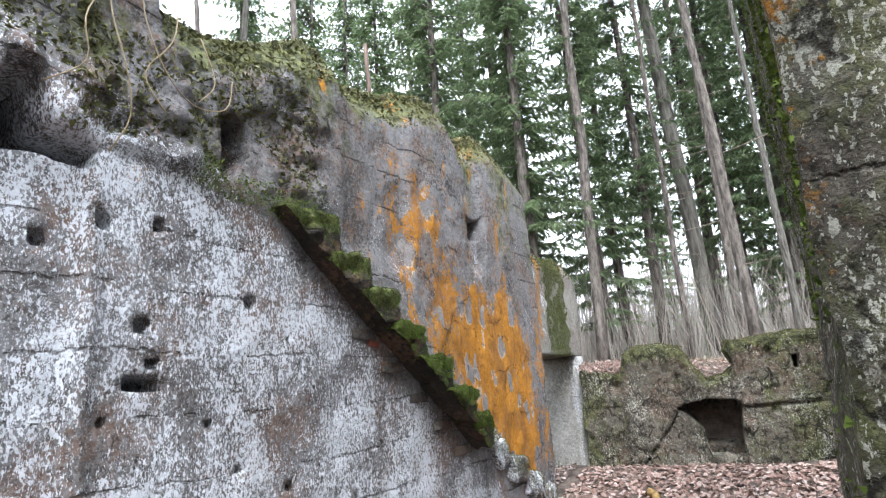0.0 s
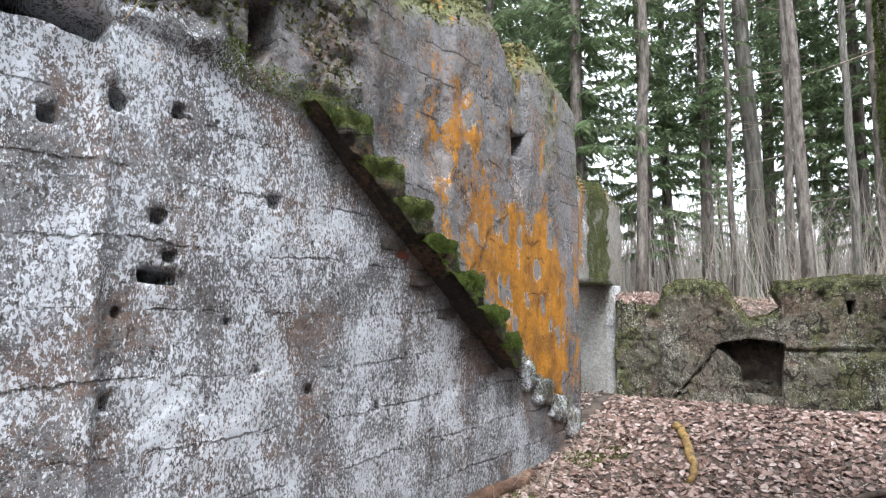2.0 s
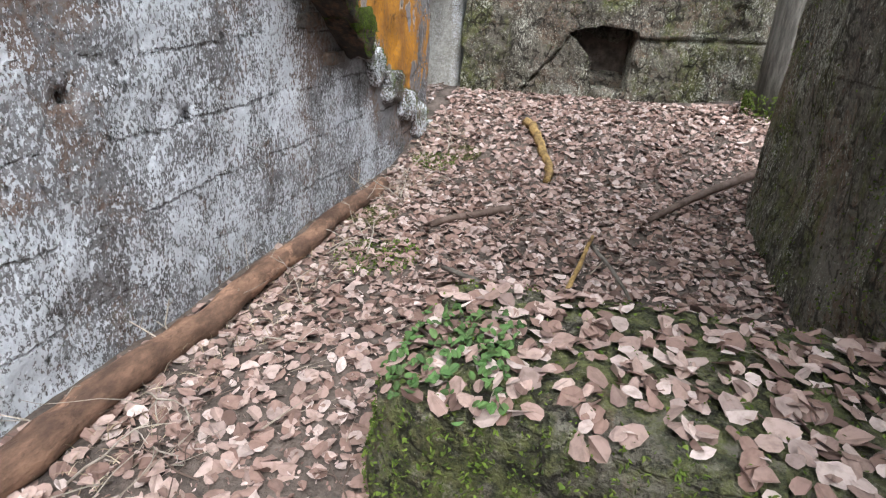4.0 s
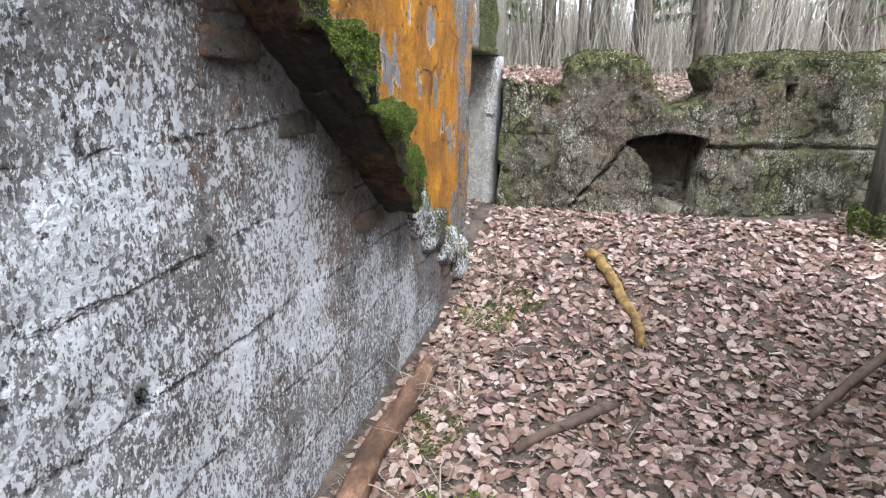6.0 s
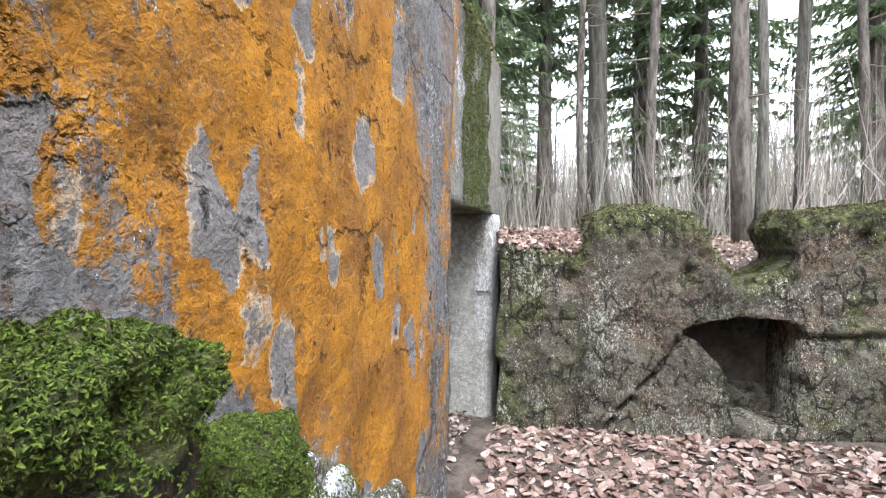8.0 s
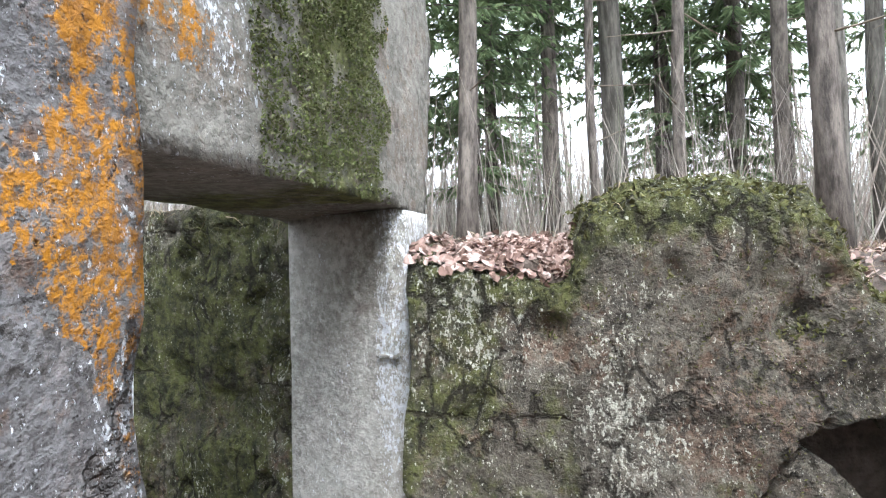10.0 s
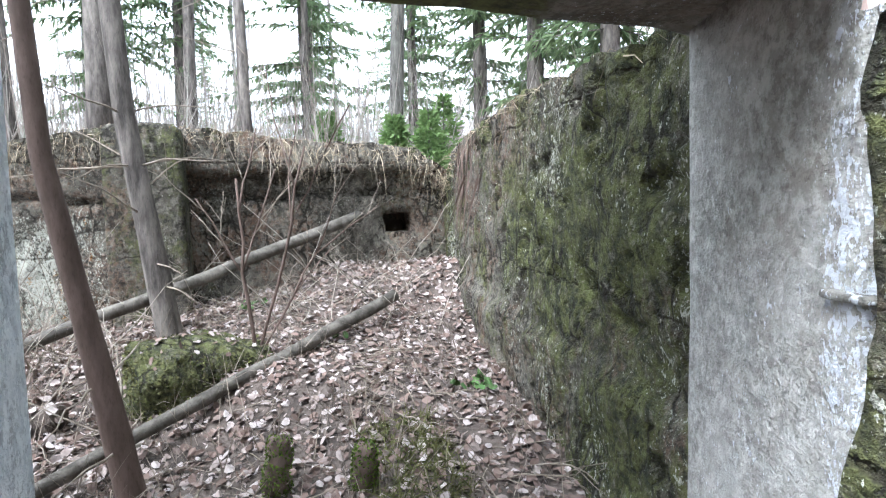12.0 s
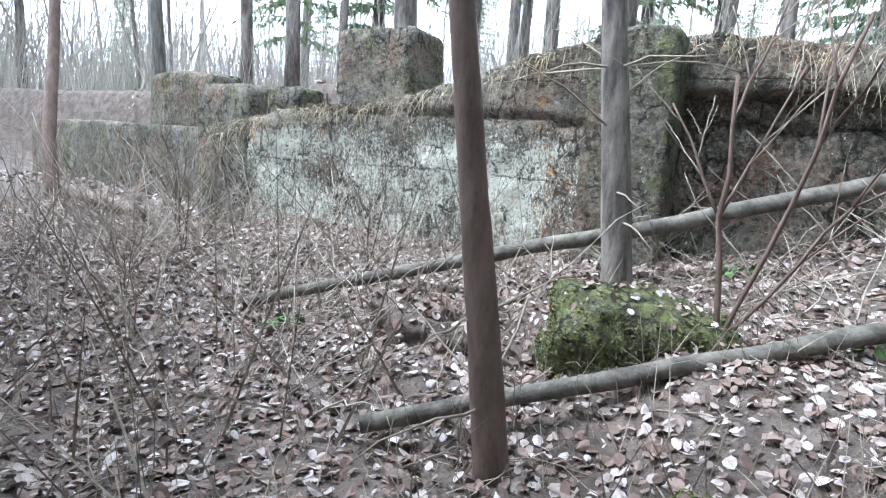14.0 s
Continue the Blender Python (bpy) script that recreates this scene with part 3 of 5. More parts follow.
def wall_growth(u, z, w):
    above = z - stair_line(u)
    big = fnoise(w, 0.9, 3, 11)
    orange = sstep(-4.9, -3.6, u) * sstep(0.0, 0.15, above) * (0.45 + 0.5 * sstep(3.6, 2.2, z)) * (0.75 + 0.3 * big)
    orange = np.maximum(orange, sstep(-3.9, -3.3, u) * sstep(0.1, 0.3, above) * sstep(2.6, 1.9, z) * 0.98)
    bands = np.exp(-((u + 3.4) / 0.22) ** 2) + np.exp(-((u + 5.1) / 0.12) ** 2) + np.exp(-((u + 2.0) / 0.25) ** 2)
    orange = np.maximum(orange, 0.55 * bands * sstep(0, 0.3, above) * sstep(4.2, 3.7, z))
    orange = np.maximum(orange, 0.12 * (z < 2.9))
    orange = np.maximum(orange, (0.33 + 0.1 * fnoise(w * np.array((1, 1, 0.25)), 2.5, 3, 12)) * sstep(0.05, 0.15, above) * (u > -5.4))
    orange *= sstep(0.25, 0.6, z) * 0.85 + 0.15
    orange *= 1 - 0.53 * sstep(-2.4, -1.7, u)
    orange *= 0.9
    # white thinned below the stair, standing in for its shade and the stains
    white = -0.02 * sstep(-2.2, -1.7, u) + np.where(above < 0.1, (0.64 + 0.3 * big) * sstep(-0.15, -0.65, above) + 0.12, 0.42)
    white *= sstep(3.4, 2.6, z) * 0.55 + 0.45
    top = np.interp(u, [p[0] for p in TOP[::-1]], [p[1] for p in TOP[::-1]])
    green = 0.6 * sstep(0.5, 0.1, top - z) + (0.42 + 0.5 * fnoise(w, 1.6, 3, 28)) * sstep(2.6, 2.95, z) * sstep(-4.6, -5.2, u) + 0.35 * sstep(0.35, 0.05, z)
    green = green + 0.6 * np.exp(-((u + 2.86) / 0.18) ** 2) * sstep(3.0, 3.3, z)
    green = green + (0.3 + 0.6 * fnoise(w * np.array((1, 1, 0.3)), 2.2, 3, 29)) * sstep(0.1, 0.5, above) * sstep(2.2, 2.9, z) * (u > -5.4)
    return np.clip(np.stack([orange, green, white], 1), 0, 1)


def rect(u, z, w, h):
    """A rough little opening."""
    j = random.Random(int(u * 971 + z * 313))
    return [(u + sx * w / 2 * j.uniform(0.8, 1.15), z + sz * h / 2 * j.uniform(0.8, 1.15)) for sx, sz in ((-1, -1), (0, -1.1), (1, -1), (1.1, 0), (1, 1), (0, 0.9), (-1, 1), (-1, 0))]


OPEN = [CAVE, NICHE, *[rect(*p) for p in PITS]]
tagged(slab("wall_1", M_WALL, MAIN, OPEN, (0, 0), (0, 1), 0.64, 0.034, wall_push, wall_growth, back_growth=(0.0, 0.05, 1.0)),
       "tall ruined concrete wall with white and orange lichen", "wall", kind="structure")

CORE = [(-8.2, 0.0), (-2.4, 0.0), (-2.4, 3.3), (-8.2, 3.3)]
GAP = [(-7.62, 2.42), (-7.62, 2.95), (-7.3, 3.02), (-6.9, 3.02), (-6.66, 2.8), (-6.66, 2.48)]
slab("core", M_PIT, CORE, [GAP], (-0.51, 0), (0, 1), 0.11, 0.06, lambda u, z, w: 0.03 * fnoise(w, 3, 3, 2),
     lambda u, z, w: np.tile((0.0, 0.2, 0.1), (len(u), 1)), parent=bpy.data.objects["wall_1"])

# closed box added behind the upper hole to keep it dark; small window left
DARKBOX = [("chamber_wall", (0.12, 1.6, 0.80), (-1.2, -7.15, 2.63)), ("chamber_wall", (0.12, 1.6, 0.42), (-1.2, -7.15, 3.43)), ("chamber_wall", (0.12, 1.2, 0.26), (-1.2, -7.38, 3.13)),
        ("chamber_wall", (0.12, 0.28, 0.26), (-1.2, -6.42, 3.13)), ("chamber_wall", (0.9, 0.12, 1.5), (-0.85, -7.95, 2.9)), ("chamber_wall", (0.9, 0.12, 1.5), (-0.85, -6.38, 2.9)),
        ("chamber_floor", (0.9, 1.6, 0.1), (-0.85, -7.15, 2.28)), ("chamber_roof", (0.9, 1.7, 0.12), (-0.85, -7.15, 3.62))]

# ---- doorway: lintel wall and pillar ----
LINTEL = [(-1.40, 1.765), (-0.62, 1.77), (-0.22, 1.765), (0.06, 1.75), (0.12, 2.0), (0.2, 2.5), (0.16, 2.85), (-0.1, 3.05), (-0.45, 3.12), (-0.9, 3.05), (-1.40, 3.14)]


def lintel_push(u, z, w):
    return 0.025 + 0.012 * fnoise(w, 3, 3, 3) + 0.008 * fnoise(w, 12, 2, 3) + 0.10 * sstep(2.85, 3.15, z) - 0.02 * sstep(-0.5, -0.45, u)


def lintel_growth(u, z, w):
    green = (0.55 + 0.4 * fnoise(w, 3.5, 3, 77)) * sstep(-1.1, -0.75, u) * sstep(-0.3, -0.46, u) + 0.4 * sstep(2.7, 3.0, z)
    orange = 0.5 * np.exp(-((u + 0.28) / 0.1) ** 2) * sstep(1.95, 2.2, z) + 0.42 * sstep(-1.0, -1.2, u) * sstep(1.85, 2.0, z)
    return np.clip(np.stack([orange, green, 0.24 + 0.28 * sstep(-0.9, -1.1, u)], 1), 0, 1)


tagged(slab("wall_2", M_PIL, LINTEL, [], (0, 0), (0, 1), 0.61, 0.03, lintel_push, lintel_growth, 0.012),
       "mossy concrete lintel wall over the doorway", "wall", kind="structure")


def prism(name, mat, foot, z0, z1, res, growth, rough=0.006, parent=None):
    """An upright of any footprint, its sides divided finely."""
    ring = []
    for i in range(len(foot)):
        a, b = Vector((*foot[i], 0)), Vector((*foot[(i + 1) % len(foot)], 0))
        k = max(1, int((b - a).length / res))
        ring += [a.lerp(b, (j + 0.04 if j == 0 else j) / k) for j in range(k)] + [a.lerp(b, 0.96)]
    n, m = len(ring), max(2, int((z1 - z0) / res))
    v, f = [], []
    c = sum(ring, Vector((0, 0, 0))) / n
    for j in range(m + 1):
        for p in ring:
            v.append((p.x, p.y, z0 + (z1 - z0) * j / m))
    f = [(j * n + k, j * n + (k + 1) % n, (j + 1) * n + (k + 1) % n, (j + 1) * n + k) for j in range(m) for k in range(n)]
    f += [tuple(range(n))[::-1], tuple(range(m * n, (m + 1) * n))]
    v = np.array(v)
    out = v[:, :2] - np.array((c.x, c.y))
    v[:, :2] += out / np.linalg.norm(out, axis=1)[:, None] * (fnoise(v, 4, 3, 5) * rough)[:, None]
    return mesh_object(name, v, f, mat, parent, growth=growth(v))


PILLAR = [(-0.04, -0.22), (0.0, -0.17), (0.01, 0.06), (-0.1, 0.35), (-0.58, 0.35), (-0.58, -0.03)]
tagged(prism("pillar", M_PALEC, PILLAR, -0.2, 1.76, 0.05,
             lambda v: np.stack([0.0 * v[:, 2], 0.45 * sstep(0.7, 0.25, v[:, 2]) + 0.12, 0.3 + 0.5 * (v[:, 0] > -0.12)], 1)),
       "smooth grey concrete door pillar with pale lichen edge", "pillar", kind="structure")


tagged(prism("door_reveal", M_REVEAL, [(-0.645, -1.412), (-0.03, -1.412), (-0.03, -1.394), (-0.645, -1.394)], -0.1, 1.752, 0.05,
             lambda v: np.tile((0.0, 0.05, 0.85), (len(v), 1)), 0.004), "pale blue-white rendered door reveal", "door reveal", kind="structure")

# ---- end wall of the front pit ----
W2TOP = [(5.2, 1.85), (3.5, 1.84), (2.5, 1.83), (1.85, 1.78), (1.80, 1.68), (1.88, 1.47), (1.75, 1.38), (1.55, 1.33), (1.42, 1.45), (1.34, 1.60), (1.25, 1.76), (1.0, 1.82), (0.75, 1.80), (0.58, 1.72), (0.54, 1.53), (0.3, 1.58), (0.0, 1.62)]
ENDW = [(0.0, -0.3), (5.2, -0.3), *W2TOP]
W2CAVE = [(1.14, 1.02), (1.3, 1.06), (1.55, 1.12), (1.86, 1.06), (1.88, 0.92), (1.84, 0.42), (1.46, 0.44), (1.42, 0.72), (1.28, 0.9)]


def end_push(u, z, w):
    d = 0.03 * fnoise(w, 1.8, 3, 21) + 0.030 * fnoise(w, 7, 4, 22) + 0.05 * sstep(0.25, 0.6, fnoise(w, 5, 3, 24))
    top = np.interp(u, [p[0] for p in W2TOP[::-1]], [p[1] for p in W2TOP[::-1]])
    d = d + 0.10 * sstep(0.08, 0.0, top - z) + 0.05 * sstep(1.02, 1.1, z + 0.05 * fnoise(w, 2, 2, 1)) * sstep(1.5, 1.8, u)
    crack = np.abs((z - 0.34) - (u - 0.66) * 1.22 + 0.05 * fnoise(w, 5, 2, 3)) < 0.025
    d = d + 0.06 * (crack & (u > 0.6) & (u < 1.25))
    d = d + 0.05 * ((np.abs(z - 1.0 + 0.04 * fnoise(w, 3, 2, 6)) < 0.02) & (u > 1.8))
    d = d - 0.03 * sstep(0.5, 0.55, u)
    return d


def end_growth(u, z, w):
    n = fnoise(w, 0.8, 3, 31)
    top = np.interp(u, [p[0] for p in W2TOP[::-1]], [p[1] for p in W2TOP[::-1]])
    green = 0.46 + 0.35 * n + 0.5 * sstep(0.25, 0.05, top - z) + 0.2 * sstep(0.6, 0.2, u) + 0.15 * sstep(1.9, 2.3, u)
    return np.clip(np.stack([0.06 + 0.1 * n, green, 0.62 + 0.35 * n], 1), 0, 1)


slot = [(2.485, 1.39), (2.56, 1.4), (2.555, 1.55), (2.49, 1.54)]
tagged(slab("wall_4", M_PIT, ENDW, [W2CAVE, slot], W2A, W2D, 0.62, 0.024, end_push, end_growth, 0.03),
       "low mossy concrete wall with a broken hole", "wall", kind="structure")

slab("core", M_PIT, [(1.0, 0.2), (2.8, 0.2), (2.8, 1.62), (2.3, 1.62), (2.2, 1.2), (1.0, 1.2)], [], W2A + np.array((-W2D[1], W2D[0])) * 0.46, W2D, 0.13, 0.05,
     lambda u, z, w: 0.05 * fnoise(w, 4, 3, 4) - 0.14 * sstep(0.62, 0.55, z), lambda u, z, w: np.tile((0.0, 0.25, 0.1), (len(u), 1)), parent=bpy.data.objects["wall_4"])

# ---- passage wall behind the doorway ----
GTOP = [(4.05, 1.55), (3.7, 1.74), (3.2, 1.84), (2.6, 1.88), (1.6, 1.9), (0.9, 1.87), (0.3, 1.82), (-0.05, 1.8)]
PASS = [(-0.05, -0.3), (4.05, -0.3), *GTOP]


def flip(poly, length):
    return [(length - u, z) for u, z in poly][::-1]


GL = 4.05
GEND = GA + GD * GL


def pass_push(u, z, w):
    d = 0.03 * fnoise(w, 1.6, 3, 41) + 0.03 * fnoise(w * np.array((1, 1, 0.7)), 8, 4, 42) + 0.035 * sstep(0.2, 0.5, fnoise(w, 9, 3, 43))
    return d + 0.04 * sstep(0.85, 0.75, z + 0.06 * fnoise(w, 2, 2, 2)) * -1 + 0.03


def pass_growth(u, z, w):
    n = fnoise(w, 0.9, 3, 51)
    return np.clip(np.stack([np.zeros(len(u)), 0.62 + 0.4 * n, 0.42 + 0.3 * fnoise(w, 0.8, 2, 53)], 1), 0, 1)


tagged(slab("wall_5", M_PIT, flip(PASS, GL), [], GEND, -GD, 0.45, 0.024, pass_push, pass_growth, 0.03),
       "green algae-covered rough concrete passage wall", "wall", kind="structure")

# ---- far wall of the rear pit ----
FTOP = [(0.95, 1.55), (0.6, 1.72), (0.4, 1.88), (0.05, 1.93), (-0.5, 1.93), (-1.1, 2.0), (-1.5, 2.02), (-1.95, 2.05), (-2.5, 1.95), (-3.0, 1.78), (-3.5, 1.65), (-4.3, 1.58), (-4.8, 1.52), (-5.2, 1.42), (-5.9, 1.3)]
FARW = [(-5.9, -0.2), (0.95, -0.2), *FTOP]
GUN = [(0.15, 1.14), (0.40, 1.14), (0.40, 1.32), (0.15, 1.32)]


def far_push(u, z, w):
    d = 0.03 * fnoise(w, 1.5, 3, 61) + 0.03 * fnoise(w, 7, 4, 62)
    d = d - 0.12 * sstep(1.62, 1.68, z + 0.05 * fnoise(w, 2, 2, 3)) * sstep(-1.6, -1.3, u)
    d = d + 0.05 * (np.abs(z - 1.5 + 0.05 * fnoise(w, 2, 2, 7)) < 0.02)
    q, _, _ = nearest([GUN], u, z)
    funnel = sstep(0.14, 0.02, q) * 0.05
    return d + funnel


def far_growth(u, z, w):
    n = fnoise(w, 0.9, 3, 71)
    pale = sstep(-1.9, -2.4, u) * sstep(1.6, 1.2, z)
    return np.clip(np.stack([0.24 * sstep(-1.9, -2.3, u) + 0.15 * n, 0.26 + 0.35 * n, 0.3 + 0.6 * pale], 1), 0, 1)


tagged(slab("wall_6", M_PIT, FARW, [GUN], (FX, 0), (0, 1), 0.5, 0.04, far_push, far_growth, 0.03),
       "overgrown concrete wall with a square firing slot", "wall", kind="structure")

slab("core", M_PIT, [(-0.1, 0.9), (0.7, 0.9), (0.7, 1.5), (-0.1, 1.5)], [], (FX - 0.38, 0), (0, 1), 0.1, 0.1,
     lambda u, z, w: 0 * u, lambda u, z, w: np.tile((0.0, 0.1, 0.0), (len(u), 1)), parent=bpy.data.objects["wall_6"])

# ---- side wall of the front pit ----
SIDE = [(0, -0.3), (4.25, -0.3), (4.25, 5.2), (0, 5.2)]


def side_push(u, z, w):
    d = 0.05 * fnoise(w, 1.5, 3, 81) + 0.02 * fnoise(w * np.array((1, 1, 0.35)), 8, 3, 82)
    return d + 0.3 * np.exp(-((u - 0.75) / 0.16) ** 2) * sstep(2.6, 2.9, z) * sstep(4.2, 3.7, z)


def side_growth(u, z, w):
    n = fnoise(w * np.array((1, 1, 0.3)), 1.5, 3, 91)
    orange = 0.14 + 0.2 * n + 0.5 * np.exp(-((u - 0.12) / 0.08) ** 2) * sstep(1.4, 1.8, z) * sstep(3.2, 2.6, z)
    return np.clip(np.stack([orange, 0.5 + 0.5 * n + 0.2 * sstep(2, 3, z), 0.5 + 0.3 * n], 1), 0, 1)


tagged(slab("wall_7", M_PIT, SIDE, [], (2.84, -2.6), (-0.03, -1), 0.5, 0.035, side_push, side_growth, 0.03),
       "tall mossy side wall with orange lichen streaks", "wall", kind="structure")

# ---- sampling helpers ----
def sample_on(ob, n, seed, keep=None):
    """n random points on a mesh, with normals; keep(centres, normals) picks the faces."""
    me = ob.data
    k = len(me.polygons)
    c, nn, ar = np.zeros(k * 3), np.zeros(k * 3), np.zeros(k)
    me.polygons.foreach_get("center", c)
    me.polygons.foreach_get("normal", nn)
    me.polygons.foreach_get("area", ar)
    c, nn = c.reshape(-1, 3), nn.reshape(-1, 3)
    w = ar * (keep(c, nn) if keep else 1.0)
    rnd = np.random.RandomState(seed)
    i = rnd.choice(k, n, p=w / w.sum())
    s = np.sqrt(ar[i])[:, None]
    j = rnd.uniform(-0.6, 0.6, (n, 3)) * s
    j -= nn[i] * (j * nn[i]).sum(1)[:, None]
    return c[i] + j, nn[i]


def on_ground(n, x0, x1, y0, y1, seed, keep=None, lift=0.012):
    rnd = np.random.RandomState(seed)
    x, y = rnd.uniform(x0, x1, n), rnd.uniform(y0, y1, n)
    if keep is not None:
        m = keep(x, y)
        x, y = x[m], y[m]
    z = height(x, y)
    e = 0.05
    nrm = np.stack([(height(x - e, y) - height(x + e, y)) / (2 * e), (height(x, y - e) - height(x, y + e)) / (2 * e), np.ones(len(x))], 1)
    nrm /= np.linalg.norm(nrm, axis=1)[:, None]
    return np.stack([x, y, z + lift * rnd.uniform(0.3, 1.8, len(x))], 1), nrm


def gz(x, y):
    return float(height(x, y)[0])


WALL1, WALL4, WALL5, WALL6 = (bpy.data.objects[n] for n in ("wall_1", "wall_4", "wall_5", "wall_6"))
WALL2, WALL7 = bpy.data.objects["wall_2"], bpy.data.objects["wall_7"]


for nm, size, loc in DARKBOX:
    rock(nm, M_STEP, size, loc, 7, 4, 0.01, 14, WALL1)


# ---- broken staircase on the main wall ----
def staircase():
    top = tagged(empty("broken_staircase", (0, -4.2, 1.2)), "broken mossy concrete stair stubs along the wall", "stairs")
    inv = Matrix.Translation((0, 4.2, -1.2))
    corners = [(-5.14, 2.64, 0.13), (-4.83, 2.40, 0.14), (-4.52, 2.18, 0.16), (-4.21, 1.95, 0.18), (-3.9, 1.69, 0.21), (-3.56, 1.44, 0.23), (-3.2, 1.2, 0.16)]
    made = []
    for i, (y, z, out) in enumerate(corners):
        dy = 0.44 if i else 0.5
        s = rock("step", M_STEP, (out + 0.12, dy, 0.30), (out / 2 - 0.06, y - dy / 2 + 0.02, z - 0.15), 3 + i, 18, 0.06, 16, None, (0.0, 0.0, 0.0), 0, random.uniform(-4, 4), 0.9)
        # the tread's underside follows the flight
        for p in s.data.vertices:
            p.co.z = max(p.co.z, 2.27 - 0.72 * (p.co.y + 5.16))
        s.data.update()
        made.append(s)
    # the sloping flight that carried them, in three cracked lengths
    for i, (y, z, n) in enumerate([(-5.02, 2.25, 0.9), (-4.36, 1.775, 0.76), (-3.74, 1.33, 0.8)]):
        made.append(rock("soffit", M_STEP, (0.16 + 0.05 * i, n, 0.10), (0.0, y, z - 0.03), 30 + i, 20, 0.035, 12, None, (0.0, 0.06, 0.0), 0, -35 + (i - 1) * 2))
    for i in range(5):
        y, z = -4.78 + 0.33 * i, 1.86 - 0.235 * i
        made.append(rock("brick_stub", M_RUBBLE, (0.10, 0.26, 0.08), (-0.032, y, z), 40 + i, 8, 0.02, 14, None, (0.0, 0.05, 0.1), 0, random.uniform(-3, 3)))
    for i, (y, z, sy, sz, out) in enumerate([(-3.05, 0.98, 0.4, 0.22, 0.07), (-2.75, 0.8, 0.35, 0.24, 0.05), (-2.42, 0.6, 0.4, 0.26, 0.06), (-2.05, 0.4, 0.42, 0.28, 0.06),
                                             (-1.72, 0.2, 0.36, 0.3, 0.07), (-1.52, 0.02, 0.28, 0.3, 0.08)]):
        made.append(rock("rubble", M_RUBBLE, (out + 0.14, sy, sz), (out / 2 - 0.07, y, z), 60 + i, 8, 0.06, 4, None, (0.05, 0.3, 0.75), 0, random.uniform(-25, 5)))
    # a rust-red brick set in the wall under the flight
    made.append(rock("brick", M_BRICK, (0.1, 0.15, 0.06), (-0.035, -4.66, 1.80), 80, 6, 0.012, 6, None, (0, 0, 0), 0, -6))
    for s in made:
        s.parent = top
        s.matrix_parent_inverse = inv
    return made


M_BRICK = two_tone("red_brick", (0.16, 0.05, 0.035), (0.27, 0.09, 0.06), 18, 0.9)
STAIRS = staircase()
pos, nrm = [], []
for k, s in enumerate([o for o in STAIRS if o.name.startswith(("step", "rubble"))]):
    n = 5000 if k < 3 else 20000 if k < 7 else 700
    p, q = sample_on(s, n, k, lambda c, m: np.clip(m[:, 2] * 1.2 + 0.15 + 0.85 * (m[:, 0] > 0.3) * (c[:, 2] > c[:, 2].mean()), 0, 1) * (c[:, 0] > 0.0))
    pos.append(p + q * (0.004 + 0.022 * np.clip(fnoise(p, 16, 3, 4), 0, 1))[:, None])
    nrm.append(q)
flakes("moss", M_MOSS, np.vstack(pos), np.vstack(nrm), 0.0085, 1, "bright green moss cushions on the broken steps", "moss", 0.4, 1.5)
p, q = sample_on(WALL1, 2600, 3, lambda c, m: (np.abs(c[:, 1] + 5.75) < 0.45) * (np.abs(c[:, 2] - 2.66 + 0.1 * (c[:, 1] + 5.75)) < 0.09) * (m[:, 0] > -0.2))
flakes("moss", M_MOSS, p + q * 0.02 + np.random.RandomState(1).uniform(0, 0.05, (len(p), 1)) * np.array((1, 0, 0)), q, 0.017, 2, "green moss on the wall ledge over the stair", "moss", 0.4, 0.9)

# ---- moss and dead grass on the walls ----
p, q = sample_on(WALL2, 26000, 5, lambda c, m: (c[:, 1] > -1.06 + 0.12 * fnoise(c, 5, 3, 9)) * (c[:, 1] < -0.36 + 0.06 * np.sin(c[:, 2] * 19)) * (m[:, 0] > 0.3) *
                 (0.12 + (fnoise(c, 9, 4, 8) > -0.22)) * (0.4 + 0.6 * (c[:, 2] > 1.85)))
flakes("moss", M_LMOSS, p + q * 0.01, q, 0.011, 6, "thick green moss on the lintel face", "moss", 0.5, 0.8)
p, q = sample_on(WALL2, 1500, 7, lambda c, m: (c[:, 2] > 2.85) * (m[:, 0] > -0.5))
flakes("moss", M_DMOSS, p + q * 0.012, q, 0.03, 7, "dull moss on the crest of the lintel wall", "moss", 0.5, 0.8)


def crest(c):
    return np.interp(c[:, 1], [t[0] for t in TOP[::-1]], [t[1] for t in TOP[::-1]]) - c[:, 2]


p, q = sample_on(WALL1, 9000, 8, lambda c, m: (crest(c) < 0.42) * (c[:, 1] > -8) * (m[:, 0] > -0.3) * np.clip(0.5 + fnoise(c, 2.2, 3, 3), 0, 1) * np.where(crest(c) < 0.16, 1, 0.35))
flakes("moss", M_DMOSS, p + q * 0.012, q, 0.036, 8, "dull green moss on the wall's worn crest", "moss", 0.5, 0.8)
p, q = sample_on(WALL1, 2600, 9, lambda c, m: (c[:, 2] > 2.72) * (c[:, 2] < 3.6) * (c[:, 1] > -7.9) * (c[:, 1] < -5.2) * (m[:, 0] > 0) * (fnoise(c, 2.2, 3, 6) > 0.05))
flakes("moss", M_DMOSS, p + q * 0.01, q, 0.032, 9, "patchy dark moss on the upper wall", "moss", 0.5, 0.8)
p, q = sample_on(WALL4, 12000, 10, lambda c, m: (c[:, 2] > 1.3) * np.where(m[:, 2] > 0.3, 1.0, 0.25 * (fnoise(c, 3, 3, 2) > 0.1)) * (c[:, 0] > 0.5))
flakes("moss", M_DMOSS, p + q * 0.01, q, 0.02, 10, "dull moss on top of the low end wall", "moss", 0.5, 0.8)
